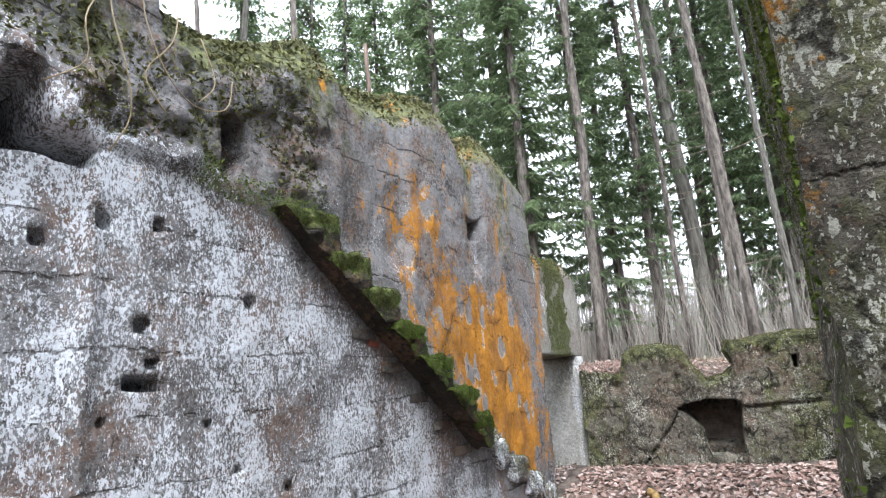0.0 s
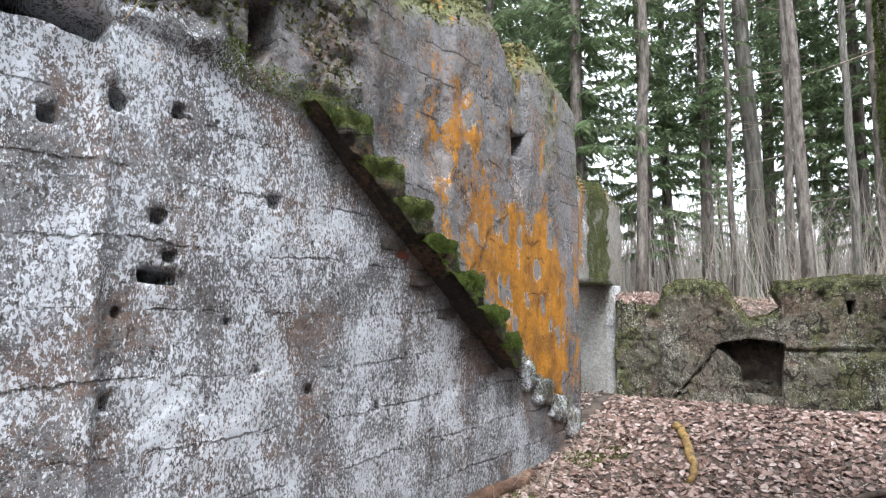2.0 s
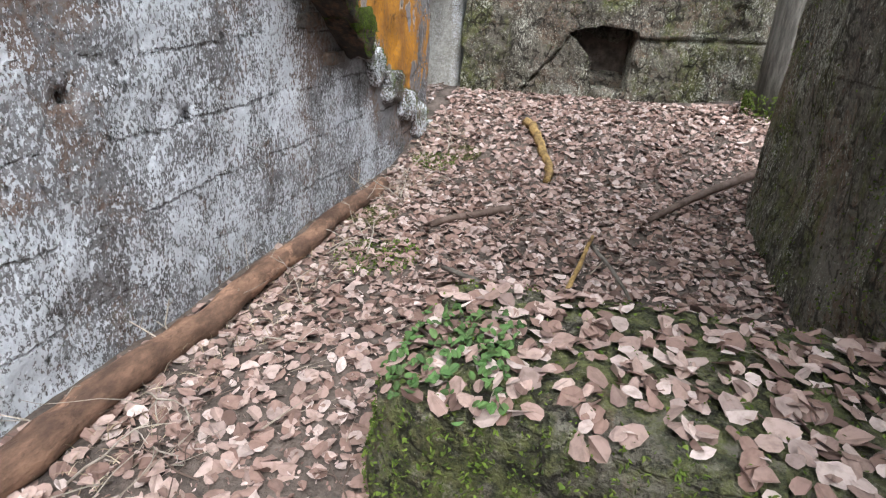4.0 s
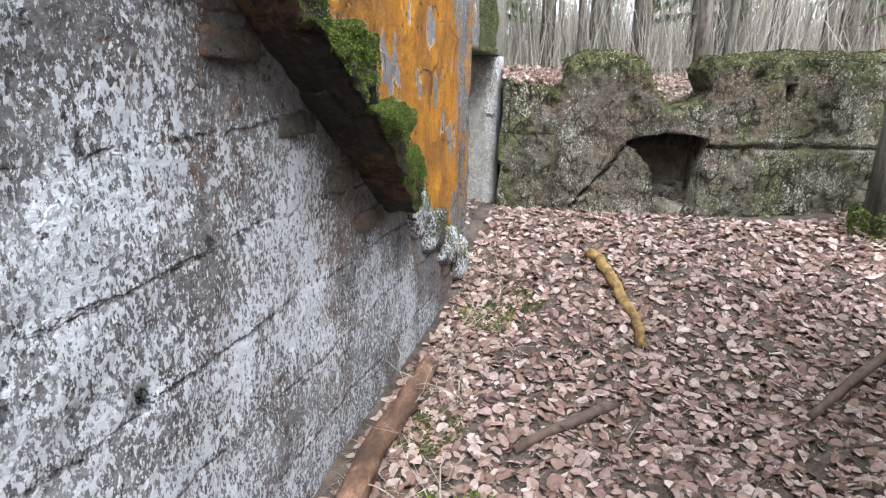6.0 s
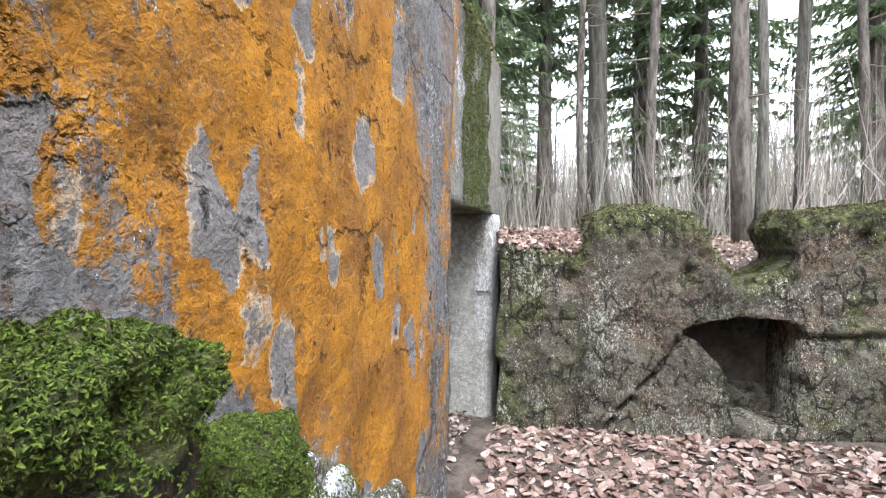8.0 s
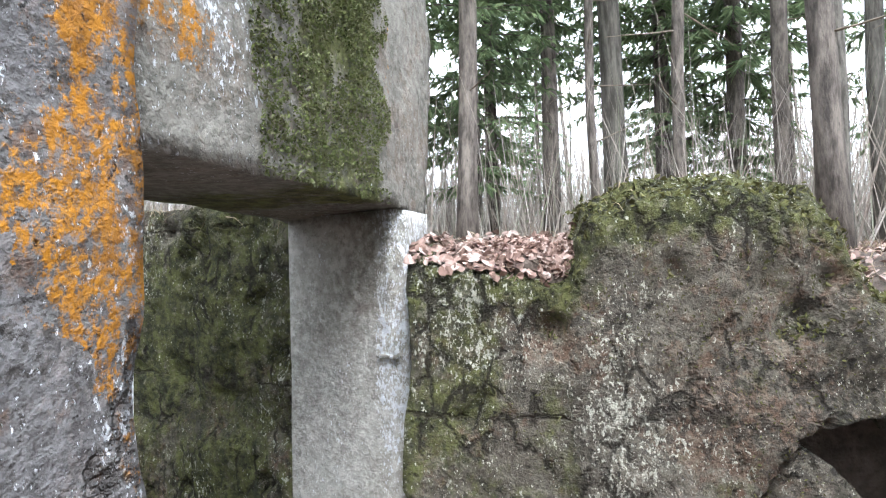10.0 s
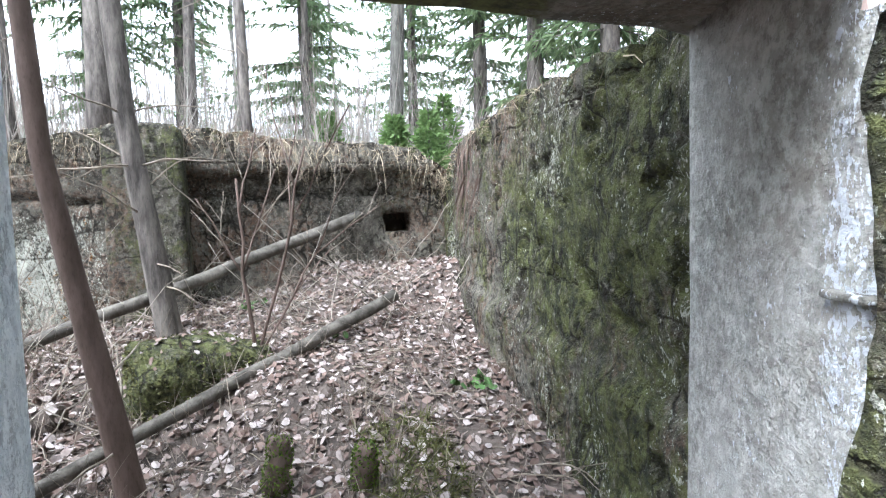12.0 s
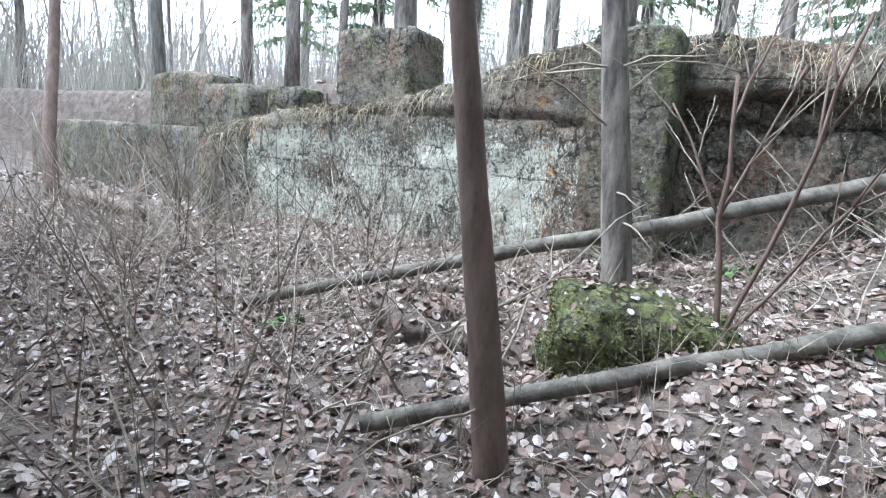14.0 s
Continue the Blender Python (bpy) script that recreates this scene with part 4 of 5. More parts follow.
p, q = sample_on(WALL4, 5000, 11, lambda c, m: (c[:, 2] < 1.6) * (m[:, 1] < -0.3) * (fnoise(c, 2.5, 3, 12) > 0.12))
flakes("moss", M_DMOSS, p + q * 0.006, q, 0.011, 11, "thin moss film on the low end wall", "moss", 0.4, 0.7)
p, q = sample_on(WALL7, 20000, 13, lambda c, m: (m[:, 0] < -0.2) * (0.1 + (fnoise(c * np.array((1, 1, 0.3)), 3.0, 3, 15) > 0.1)) * (0.4 + (c[:, 2] > 1.5)))
flakes("moss", M_MOSS, p + q * 0.008, q, 0.018, 13, "hanging green moss on the side wall", "moss", 0.5, 0.7)

p, q = sample_on(WALL1, 900, 14, lambda c, m: (crest(c) < 0.10) * (c[:, 1] > -7.5))
blades("dry_grass", M_GRASS, p, 0.16, 0.004, 14, "dry grass tufts on the wall's crest", "grass", 0.8, 0.5)
p, q = sample_on(WALL6, 6500, 15, lambda c, m: (c[:, 2] > np.interp(c[:, 1], [t[0] for t in FTOP[::-1]], [t[1] for t in FTOP[::-1]]) - 0.1))
blades("dry_grass", M_GRASS, p + np.array((0.03, 0, 0)), 0.2, 0.005, 15, "pale dry grass hanging over the far wall", "grass", 0.55, 1.3, (0.75, 0, 0.45))
p, q = sample_on(WALL5, 900, 16, lambda c, m: c[:, 2] > np.interp(-c[:, 0], [0.5, 1.4, 2.2, 3.3, 4.6], [1.78, 1.84, 1.84, 1.8, 1.4]))
blades("dry_grass", M_GRASS, p, 0.14, 0.005, 16, "dry grass fringe on the passage wall", "grass", 0.7, 0.9, (0, -0.5, 0.5))
p, q = sample_on(WALL5, 90, 17, lambda c, m: (c[:, 2] > 1.5) * (c[:, 0] < -2.9) * (c[:, 0] > -3.6))
blades("dead_roots", M_BARKB, p + q * 0.03, 0.34, 0.014, 17, "dark rootlets hanging at the passage wall's end", "roots", 0.12, 0.2, (0.05, -0.12, -0.9))
p, q = sample_on(WALL4, 420, 18, lambda c, m: (m[:, 2] > 0.3))
blades("dry_grass", M_GRASS, p, 0.12, 0.004, 18, "dry grass on the low end wall", "grass", 0.9, 0.6)

# pale roots that hang over the upper wall
for k, pts in enumerate([[(0.05, -6.55, 3.75), (0.16, -6.62, 3.4), (0.18, -6.5, 3.1), (0.14, -6.3, 2.98), (0.12, -6.05, 3.06), (0.08, -6.0, 3.3)],
                         [(0.05, -6.7, 3.8), (0.15, -6.78, 3.35), (0.2, -6.7, 3.05), (0.16, -6.62, 2.8), (0.1, -6.7, 2.62)],
                         [(0.06, -6.75, 3.5), (0.17, -6.9, 3.2), (0.15, -6.82, 3.0), (0.1, -7.0, 2.85)],
                         [(0.05, -6.35, 3.65), (0.16, -6.42, 3.3), (0.12, -6.6, 3.08), (0.14, -6.45, 2.9)],
                         [(0.05, -6.2, 3.5), (0.12, -6.12, 3.2), (0.12, -6.25, 3.05)]]):
    fine = [Vector(pts[i]).lerp(Vector(pts[i + 1]), t / 4) for i in range(len(pts) - 1) for t in range(4)] + [Vector(pts[-1])]
    for _ in range(3):
        fine = [fine[0]] + [(fine[i - 1] + fine[i] * 2 + fine[i + 1]) / 4 for i in range(1, len(fine) - 1)] + [fine[-1]]
    v, f = tube(fine, [0.004] * len(fine), 5)
    tagged(mesh_object("hanging_root", v, f, M_GRASS), "thin pale root hanging down the upper wall", "root", "roots on the upper wall")

# ---- low stub wall and its leaves ----
stub = rock("concrete_block", M_PIT, (1.75, 0.78, 0.62), (2.12, -5.54, 0.09), 90, 14, 0.05, 9, None, (0.1, 0.7, 0.1))
tagged(stub, "low concrete stub covered with moss and leaves", "block")
p, q = sample_on(stub, 700, 20, lambda c, m: m[:, 2] > 0.6)
flakes("fallen_leaves", M_LEAF, p + q * 0.015, q, 0.066, 20, "brown fallen leaves on the low stub", "leaves", 0.25, 0.3)
p, q = sample_on(stub, 9000, 21, lambda c, m: np.where(m[:, 2] > 0.6, 0.25, 1.0) * (c[:, 2] > -0.15))
flakes("moss", M_MOSS, p + q * 0.01, q, 0.016, 21, "green moss on the low stub", "moss", 0.5, 0.8)
p, q = sample_on(stub, 230, 22, lambda c, m: (m[:, 2] > 0.5) * (c[:, 0] < 1.6) * (c[:, 1] < -5.5))
flakes("green_herb", M_HERB, p + np.array((0, 0, 0.04)), q, 0.03, 22, "small green herb growing on the stub", "herb", 0.3, 0.6)

# ---- fallen leaves ----
p, q = on_ground(15500, 0.05, 3.15, -8.6, -0.25, 30)
flakes("fallen_leaves", M_LEAF, p, q, 0.064, 30, "brown and pink-grey fallen leaves carpeting the ground", "leaves", 0.28, 0.32)
p, q = on_ground(26000, -4.5, -0.1, -8.0, 0.62, 31)
flakes("fallen_leaves", M_PALE, p, q, 0.045, 31, "pale fallen leaves in the rear pit", "leaves", 0.3, 0.38)
p, q = on_ground(2600, 3.1, 4.4, -2.4, 0.15, 45)
flakes("fallen_leaves", M_LEAF, p, q, 0.066, 45, "brown leaves round the old tree", "leaves", 0.28, 0.32)
p, q = on_ground(22000, -6.9, 5.0, 0.1, 5.5, 32, lambda x, y: height(x, y) > 1.2)
flakes("fallen_leaves", M_LEAF, p, q, 0.042, 32, "fallen leaves on the forest floor", "leaves", 0.3, 0.35)
p, q = on_ground(5000, -9.5, -4.6, -12, 1.0, 33)
flakes("fallen_leaves", M_PALE, p, q, 0.085, 33, "fallen leaves behind the far wall", "leaves", 0.3, 0.35)
heap = rock("soil_mound", M_LITTER, (0.62, 0.6, 0.24), (0.36, -0.02, 1.50), 97, 12, 0.04, 3)
tagged(heap, "low mound of soil under dead leaves on the wall's ledge", "soil mound")
p, q = sample_on(heap, 4600, 48, lambda c, m: m[:, 2] > 0.15)
flakes("fallen_leaves", M_LEAF, p + q * 0.01, q, 0.027, 48, "brown leaves heaped on the wall's ledge", "leaves", 0.35, 0.6)
p, q = sample_on(heap, 260, 49, lambda c, m: m[:, 2] > 0.0)
blades("dry_twigs", M_TWIG, p, 0.12, 0.004, 49, "fine dry twigs in the leaf heap", "twigs", 0.9, 0.2, (0.1, -0.3, 0.3))
p, q = sample_on(WALL4, 900, 34, lambda c, m: (c[:, 0] < 0.62) * (m[:, 2] > 0.4) * (c[:, 2] > 1.48))
flakes("fallen_leaves", M_LEAF, p + q * 0.02, q, 0.036, 34, "leaf heap on the wall's ledge", "leaves", 0.3, 0.4)
p, q = on_ground(9000, -10.5, -4.9, -8, 3, 35, lambda x, y: height(x, y) > 1.2)
blades("dry_grass", M_GRASS, p, 0.22, 0.005, 35, "pale dry grass behind the far wall", "grass", 0.5, 0.5)
p, q = on_ground(6500, -3, 4, 0.3, 7, 36, lambda x, y: height(x, y) > 1.1)
blades("dry_grass", M_GRASS, p, 0.14, 0.004, 36, "thin dry grass on the forest floor", "grass", 0.7, 0.6)
p, q = on_ground(3600, -4.4, -0.8, -8, 0.2, 37)
blades("dry_stalks", M_TWIG, p, 0.3, 0.005, 37, "grey dry stalks in the rear pit", "stalks", 0.5, 0.15)
p, q = on_ground(650, -4.3, -1.2, -8, -2.0, 38)
blades("dry_stalks", M_TWIG, p, 0.95, 0.009, 38, "bare brush stems in the rear pit", "stalks", 0.5, 0.1)
p, q = on_ground(500, 0.05, 3.1, -8, -0.4, 39)
blades("dry_twigs", M_TWIG, p, 0.22, 0.007, 39, "thin twigs among the fallen leaves", "twigs", 0.3, 0.05, (0.6, 0.6, 0.05))
p, q = on_ground(1200, 0.08, 0.5, -6.5, -1.4, 40)
blades("dry_grass", M_GRASS, p, 0.1, 0.004, 40, "sparse grass along the wall's foot", "grass", 0.8, 0.5)
for k, (cx, cy, r) in enumerate([(0.35, -2.25, 0.2), (0.55, -2.0, 0.16), (0.6, -4.2, 0.25), (0.3, -3.6, 0.2), (2.2, -4.6, 0.3), (2.7, -5.0, 0.3)]):
    p, q = on_ground(900, cx - r, cx + r, cy - r, cy + r, 41 + k, lambda x, y: np.hypot(x - cx, y - cy) < r)
    flakes("moss", M_DMOSS if k % 2 else M_MOSS, p, q, 0.024, 41 + k, "moss patch on the ground", "moss", 0.5, 0.8)


p, q = on_ground(22000, -4.45, -0.1, -7.0, 0.6, 46)
flakes("leaf_scraps", M_PALE, p, q, 0.02, 46, "small scraps of dead leaves and bark", "leaf litter", 0.4, 0.6, wide=(0.25, 0.7))
p, q = on_ground(12000, 0.05, 3.15, -6.5, -0.25, 47)
flakes("leaf_scraps", M_LEAF, p, q, 0.02, 47, "small scraps of dead leaves among the carpet", "leaf litter", 0.4, 0.6, wide=(0.25, 0.7))


# ---- logs and branches ----
def log(name, mat, a, b, r0, r1, label, cat="log", sag=0.0, wob=0.02, seed=0, n=14, knob=0.06, group="", side=(0, 0, 1)):
    pts = bent(a, b, n, sag, wob, seed, side)
    lift = min(0.12, max(0.0, max(gz(p.x, p.y) + r0 * 0.3 - p.z for p in pts)))
    pts = [p + Vector((0, 0, lift)) for p in pts]
    v, f = tube(pts, [r0 + (r1 - r0) * i / n for i in range(n + 1)], 12, knob, seed)
    return tagged(mesh_object(name, v, f, mat), label, cat, group)


log("fallen_log", M_LOG, (0.17, -3.02, gz(0.17, -3.02) + 0.04), (0.2, -6.7, gz(0.2, -6.7) + 0.05), 0.055, 0.07, "reddish-brown barked log along the wall's foot", seed=3, n=40, knob=0.1, wob=0.03)
log("curved_branch", M_YELLOW, (1.0, -1.3, gz(1, -1.3) + 0.04), (1.36, -2.38, gz(1.36, -2.38) + 0.03), 0.045, 0.03, "curved yellowish rotting branch on leaves", "branch", -0.07, 0.03, 5, 16, 0.22, side=(-1.0, -0.3, 0))
log("fallen_branch", M_BARKB, (2.15, -2.95, gz(2.15, -2.95) + 0.03), (3.12, -1.9, gz(3.12, -1.9) + 0.1), 0.02, 0.04, "dark brown fallen branch by the side wall", "branch", 0.03, 0.02, 6, 10, 0.08)
log("fallen_branch", M_BARKB, (0.75, -3.65, gz(0.75, -3.65) + 0.02), (1.2, -3.12, gz(1.2, -3.12) + 0.02), 0.022, 0.03, "short reddish branch half under leaves", "branch", 0.02, 0.01, 7, 8, 0.08)
log("dead_stick", M_YELLOW, (1.68, -4.58, 0.0), (1.78, -4.1, 0.2), 0.014, 0.01, "thin pale stick leaning from the leaves", "stick", 0.02, 0.01, 8, 6, 0.08)
log("dead_stick", M_DEAD, (1.78, -4.1, 0.15), (2.0, -4.45, 0.03), 0.012, 0.008, "thin grey stick lying on leaves", "stick", 0.02, 0.01, 9, 6, 0.08)
log("dead_stick", M_DEAD, (1.35, -4.55, 0.03), (1.05, -4.4, 0.02), 0.016, 0.012, "broken grey stick on leaves", "stick", 0.0, 0.01, 10, 6, 0.1)
log("leaning_log", M_DEAD, (-2.72, -3.4, 0.27), (-4.42, -0.1, 1.30), 0.032, 0.05, "long grey dead log leaning on the far wall", seed=11, wob=0.02)
log("fallen_log", M_DEAD, (-1.9, -1.95, 0.24), (-3.4, -0.06, 0.70), 0.03, 0.042, "dark dead log lying across the rear pit", seed=12, wob=0.015)
for k, (x, y, h) in enumerate([(-1.72, -0.96, 0.15), (-1.62, -0.64, 0.11)]):
    log("mossy_stump", M_BARKB, (x, y, gz(x, y) - 0.05), (x + 0.02, y + 0.02, gz(x, y) + h), 0.05, 0.04, "small moss-covered stump in the leaves", "stump", seed=20 + k, n=5, knob=0.15, group="mossy stumps")

    p, q = sample_on(bpy.data.objects["mossy_stump" if k == 0 else "mossy_stump.001"], 900, 130 + k)
    flakes("moss", M_MOSS, p + q * 0.006, q, 0.013, 130 + k, "green moss on a small stump", "moss", 0.5, 0.8)

stone = rock("mossy_stone", M_PIT, (0.62, 0.72, 0.55), (-2.95, -1.33, 0.38), 95, 12, 0.07, 5, None, (0.0, 0.75, 0.0), 20, -8)
tagged(stone, "moss-covered concrete lump half buried in leaves", "stone")
p, q = sample_on(stone, 3200, 50, lambda c, m: np.where(m[:, 2] > 0.7, 0.2, 1.0))
flakes("moss", M_DMOSS, p + q * 0.008, q, 0.024, 50, "dull moss on the half-buried stone", "moss", 0.5, 0.8)
p, q = sample_on(stone, 90, 51, lambda c, m: m[:, 2] > 0.6)
flakes("fallen_leaves", M_PALE, p + q * 0.012, q, 0.036, 51, "pale leaves on the half-buried stone", "leaves", 0.3, 0.3)
tagged(rock("dirt_lump", M_LITTER, (0.42, 0.55, 0.3), (-2.85, -2.2, 0.28), 96, 14, 0.16, 4, None), "dark root plate of soil in the pit", "soil lump")

lump = bpy.data.objects["dirt_lump"]
p, q = sample_on(lump, 150, 53, lambda c, m: m[:, 2] > 0.2)
flakes("fallen_leaves", M_PALE, p + q * 0.012, q, 0.055, 53, "pale leaves on the root plate", "leaves", 0.3, 0.4)
p, q = sample_on(lump, 260, 54)
blades("dead_roots", M_BARKB, p, 0.14, 0.008, 54, "thin roots sticking out of the soil lump", "roots", 0.9, 0.2)

# a broken-off spruce twig with needles on the leaves
p, q = on_ground(240, -2.0, -1.4, -0.62, -0.25, 52)
blades("spruce_twig", M_DMOSS, np.repeat(p, 6, 0), 0.09, 0.006, 52, "dull green spruce twigs lying on leaves", "twigs", 0.9, 0.2, (0.2, 0.2, 0.5))
for k, (x, y) in enumerate([(-3.1, -0.55), (-2.6, -2.95), (-3.9, -1.0), (-2.2, 0.05)]):
    p, q = on_ground(16, x - 0.09, x + 0.09, y - 0.09, y + 0.09, 60 + k)
    flakes("green_herb", M_HERB, p + np.array((0, 0, 0.03)), q, 0.05, 60 + k, "small green herb in the leaves", "herb", 0.3, 0.6)


# ---- young trees and shrub in the rear pit ----
def young_tree(name, base, mids, top, r0, r1, mat, label, twigs, seed):
    ob = tagged(empty(name, base), label, "tree")
    pts = [Vector(base), *[Vector(m) for m in mids], Vector(top)]
    fine = [pts[i].lerp(pts[i + 1], t / 5) for i in range(len(pts) - 1) for t in range(5)] + [pts[-1]]
    v, f = tube(fine, [r0 + (r1 - r0) * i / (len(fine) - 1) for i in range(len(fine))], 12, 0.03, seed)
    o = -Vector(base)
    mesh_object("trunk", [p + o for p in v], f, mat, ob)
    rnd = random.Random(seed)
    for _ in range(twigs):
        p = fine[rnd.randrange(3, len(fine))]
        a, L = rnd.uniform(0, 6.28), rnd.uniform(0.25, 0.8)
        e = p + Vector((math.cos(a) * L, math.sin(a) * L, rnd.uniform(-0.15, 0.3)))
        v, f = tube(bent(p, e, 5, 0.03, 0.03, rnd.randrange(999)), [0.006, 0.006, 0.005, 0.004, 0.003, 0.002], 4)
        mesh_object("branch", [q + o for q in v], f, M_TWIG, ob)
    return ob


young_tree("young_tree", (-1.93, -1.48, 0.2), [(-1.93, -1.55, 0.65), (-1.93, -1.62, 1.05), (-1.93, -1.71, 1.6)], (-2.0, -2.0, 6.5), 0.056, 0.03, M_BARKB, "slender smooth brown young tree leaning slightly", 7, 1)
young_tree("young_tree", (-3.4, -1.49, 0.5), [(-3.4, -1.58, 1.2), (-3.4, -1.68, 1.96)], (-3.45, -2.1, 9), 0.08, 0.05, M_BARK, "grey young spruce trunk with dead twigs", 26, 2)
young_tree("young_tree", (-4.0, -7.9, 0.35), [(-4.15, -8.25, 1.0), (-4.5, -8.75, 2.2)], (-5.3, -9.9, 7), 0.09, 0.05, M_BARKB, "dark leaning trunk at the pit's end", 8, 3)
log("fallen_log", M_BARKB, (-4.1, -7.7, gz(-4.1, -7.7) + 0.06), (-4.0, -6.3, gz(-4.0, -6.3) + 0.06), 0.09, 0.07, "mossy dark log at the pit's end", seed=15)


def shrub(base, seed, size=1.0, label="leafless grey-brown shrub with thin branches"):
    ob = tagged(empty("leafless_shrub", base), label, "shrub")
    rnd = random.Random(seed)

    def grow(p, d, L, r, depth):
        e = p + d * L
        pts = bent(p, e, 6, 0.0, 0.035 * L, rnd.randrange(9999))
        v, f = tube(pts, [r * (1 - 0.45 * i / 6) for i in range(7)], 6)
        mesh_object("stem" if depth == 0 else "branch", v, f, M_BARKB if depth < 2 else M_TWIG, ob)
        if depth < 3:
            for _ in range((3, 3, 2)[depth]):
                t = rnd.uniform(0.35, 1.0)
                a = rnd.uniform(0, 6.28)
                nd = (d + Vector((math.cos(a), math.sin(a), rnd.uniform(-0.1, 0.5))) * rnd.uniform(0.5, 0.9)).normalized()
                grow(pts[int(t * 6)], nd, L * rnd.uniform(0.45, 0.75), r * 0.5, depth + 1)
    o = Vector((0, 0, 0))
    for d, L, r in (((-0.02, -0.06, 1), 0.75, 0.02), ((-0.25, 0.55, 0.9), 0.62, 0.014), ((0.1, 0.25, 1), 0.9, 0.015)):
        grow(o, Vector(d).normalized(), L * size, r * size * 0.5, 0)
    return ob


shrub((-2.88, -1.0, 0.5), 4, 1.4)
shrub((-3.6, -3.2, 0.35), 5, 0.75)
shrub((-3.2, -4.6, 0.2), 6, 0.8)
shrub((-3.9, -5.6, 0.3), 7, 0.9)
shrub((-2.4, -4.0, 0.15), 8, 0.5)

def brushwood(name, n, x0, x1, y0, y1, reach, rise, seed, label, mat, cat="twigs"):
    """Thin forked dead twigs lying and standing about; ONE mesh of kind stuff."""
    r = random.Random(seed)
    chunks = []
    for _ in range(n):
        x, y = r.uniform(x0, x1), r.uniform(y0, y1)
        p = Vector((x, y, gz(x, y) + 0.005))
        a, L = r.uniform(0, 6.28), reach * r.uniform(0.4, 1.3)
        e = p + Vector((math.cos(a) * L, math.sin(a) * L, L * rise * r.uniform(0.0, 1.6)))
        e.z = max(e.z, gz(e.x, e.y) + 0.02)
        pts = bent(p, e, 5, r.uniform(-0.04, 0.10) * L, 0.10 * L, r.randrange(9999))
        w = r.uniform(0.002, 0.0055)
        chunks.append(tube(pts, [w * (1 - 0.12 * i) for i in range(6)], 4))
        for _ in range(r.randrange(0, 4)):
            q = pts[r.randrange(1, 5)]
            b = a + r.uniform(-1.1, 1.1)
            K = L * r.uniform(0.2, 0.5)
            chunks.append(tube(bent(q, q + Vector((math.cos(b) * K, math.sin(b) * K, K * rise * r.uniform(-0.2, 1.2))), 3, 0, 0.08 * K, r.randrange(9999)), [w * 0.6, w * 0.5, w * 0.4, w * 0.25], 3))
    v, f = join(chunks)
    return tagged(mesh_object(name, v, f, mat), label, cat, kind="stuff")


M_PALETWIG = two_tone("bleached_twig", (0.24, 0.20, 0.16), (0.42, 0.37, 0.31), 20, 0.9, bump=0.2, dist=0.003)
brushwood("dead_twigs", 420, -4.4, -0.9, -6.5, 0.3, 0.42, 0.12, 301, "thin dead twigs scattered over the pit's leaves", M_TWIG)
brushwood("brushwood", 300, -4.4, -1.9, -7.0, -2.2, 0.6, 0.9, 302, "pale bare brushwood standing in the rear pit", M_PALETWIG)
brushwood("brushwood", 90, -4.4, -3.0, -2.6, 0.4, 0.5, 0.8, 303, "pale bare stems before the far wall", M_PALETWIG)
brushwood("dead_twigs", 260, 0.1, 3.1, -7.2, -0.5, 0.3, 0.06, 304, "brown twigs among the fallen leaves", M_BARKB)
brushwood("dead_twigs", 60, 0.1, 0.55, -6.6, -1.6, 0.32, 0.5, 305, "pale stalks along the wall's foot", M_PALETWIG)

# ---- blocks and walls beyond the far wall ----
tagged(rock("wall_8", M_PIT, (0.45, 0.52, 2.1), (-4.28, -1.70, 0.95), 100, 12, 0.03, 22, None, (0.22, 0.5, 0.15)), "mossy concrete pilaster on the far wall", "wall", kind="structure")
tagged(rock("concrete_block", M_PIT, (0.55, 0.78, 0.72), (-4.78, -3.93, 1.83), 101, 10, 0.03, 16, None, (0.05, 0.4, 0.3)), "square mossy concrete block on the far wall", "block")
tagged(rock("concrete_pillar", M_PIT, (0.5, 0.78, 1.6), (-4.72, -5.72, 0.93), 102, 10, 0.03, 10, None, (0.1, 0.45, 0.2)), "square concrete pier with a mossy cap", "pillar")
tagged(rock("concrete_block", M_PIT, (0.4, 0.42, 0.42), (-4.75, -5.0, 1.5), 103, 8, 0.03, 6, None, (0.1, 0.6, 0.2)), "small mossy concrete block", "block")
tagged(rock("wall_9", M_PIT, (0.5, 6.0, 1.5), (-5.6, -9.1, 0.55), 104, 22, 0.04, 14, None, (0.05, 0.45, 0.12), -8), "low mossy concrete wall at the pit's end", "wall", kind="structure")
tagged(rock("concrete_block", M_PIT, (0.5, 1.5, 0.75), (-5.75, -7.75, 1.62), 105, 10, 0.04, 12, None, (0.0, 0.5, 0.25), -8), "long mossy concrete block on the low wall", "block")


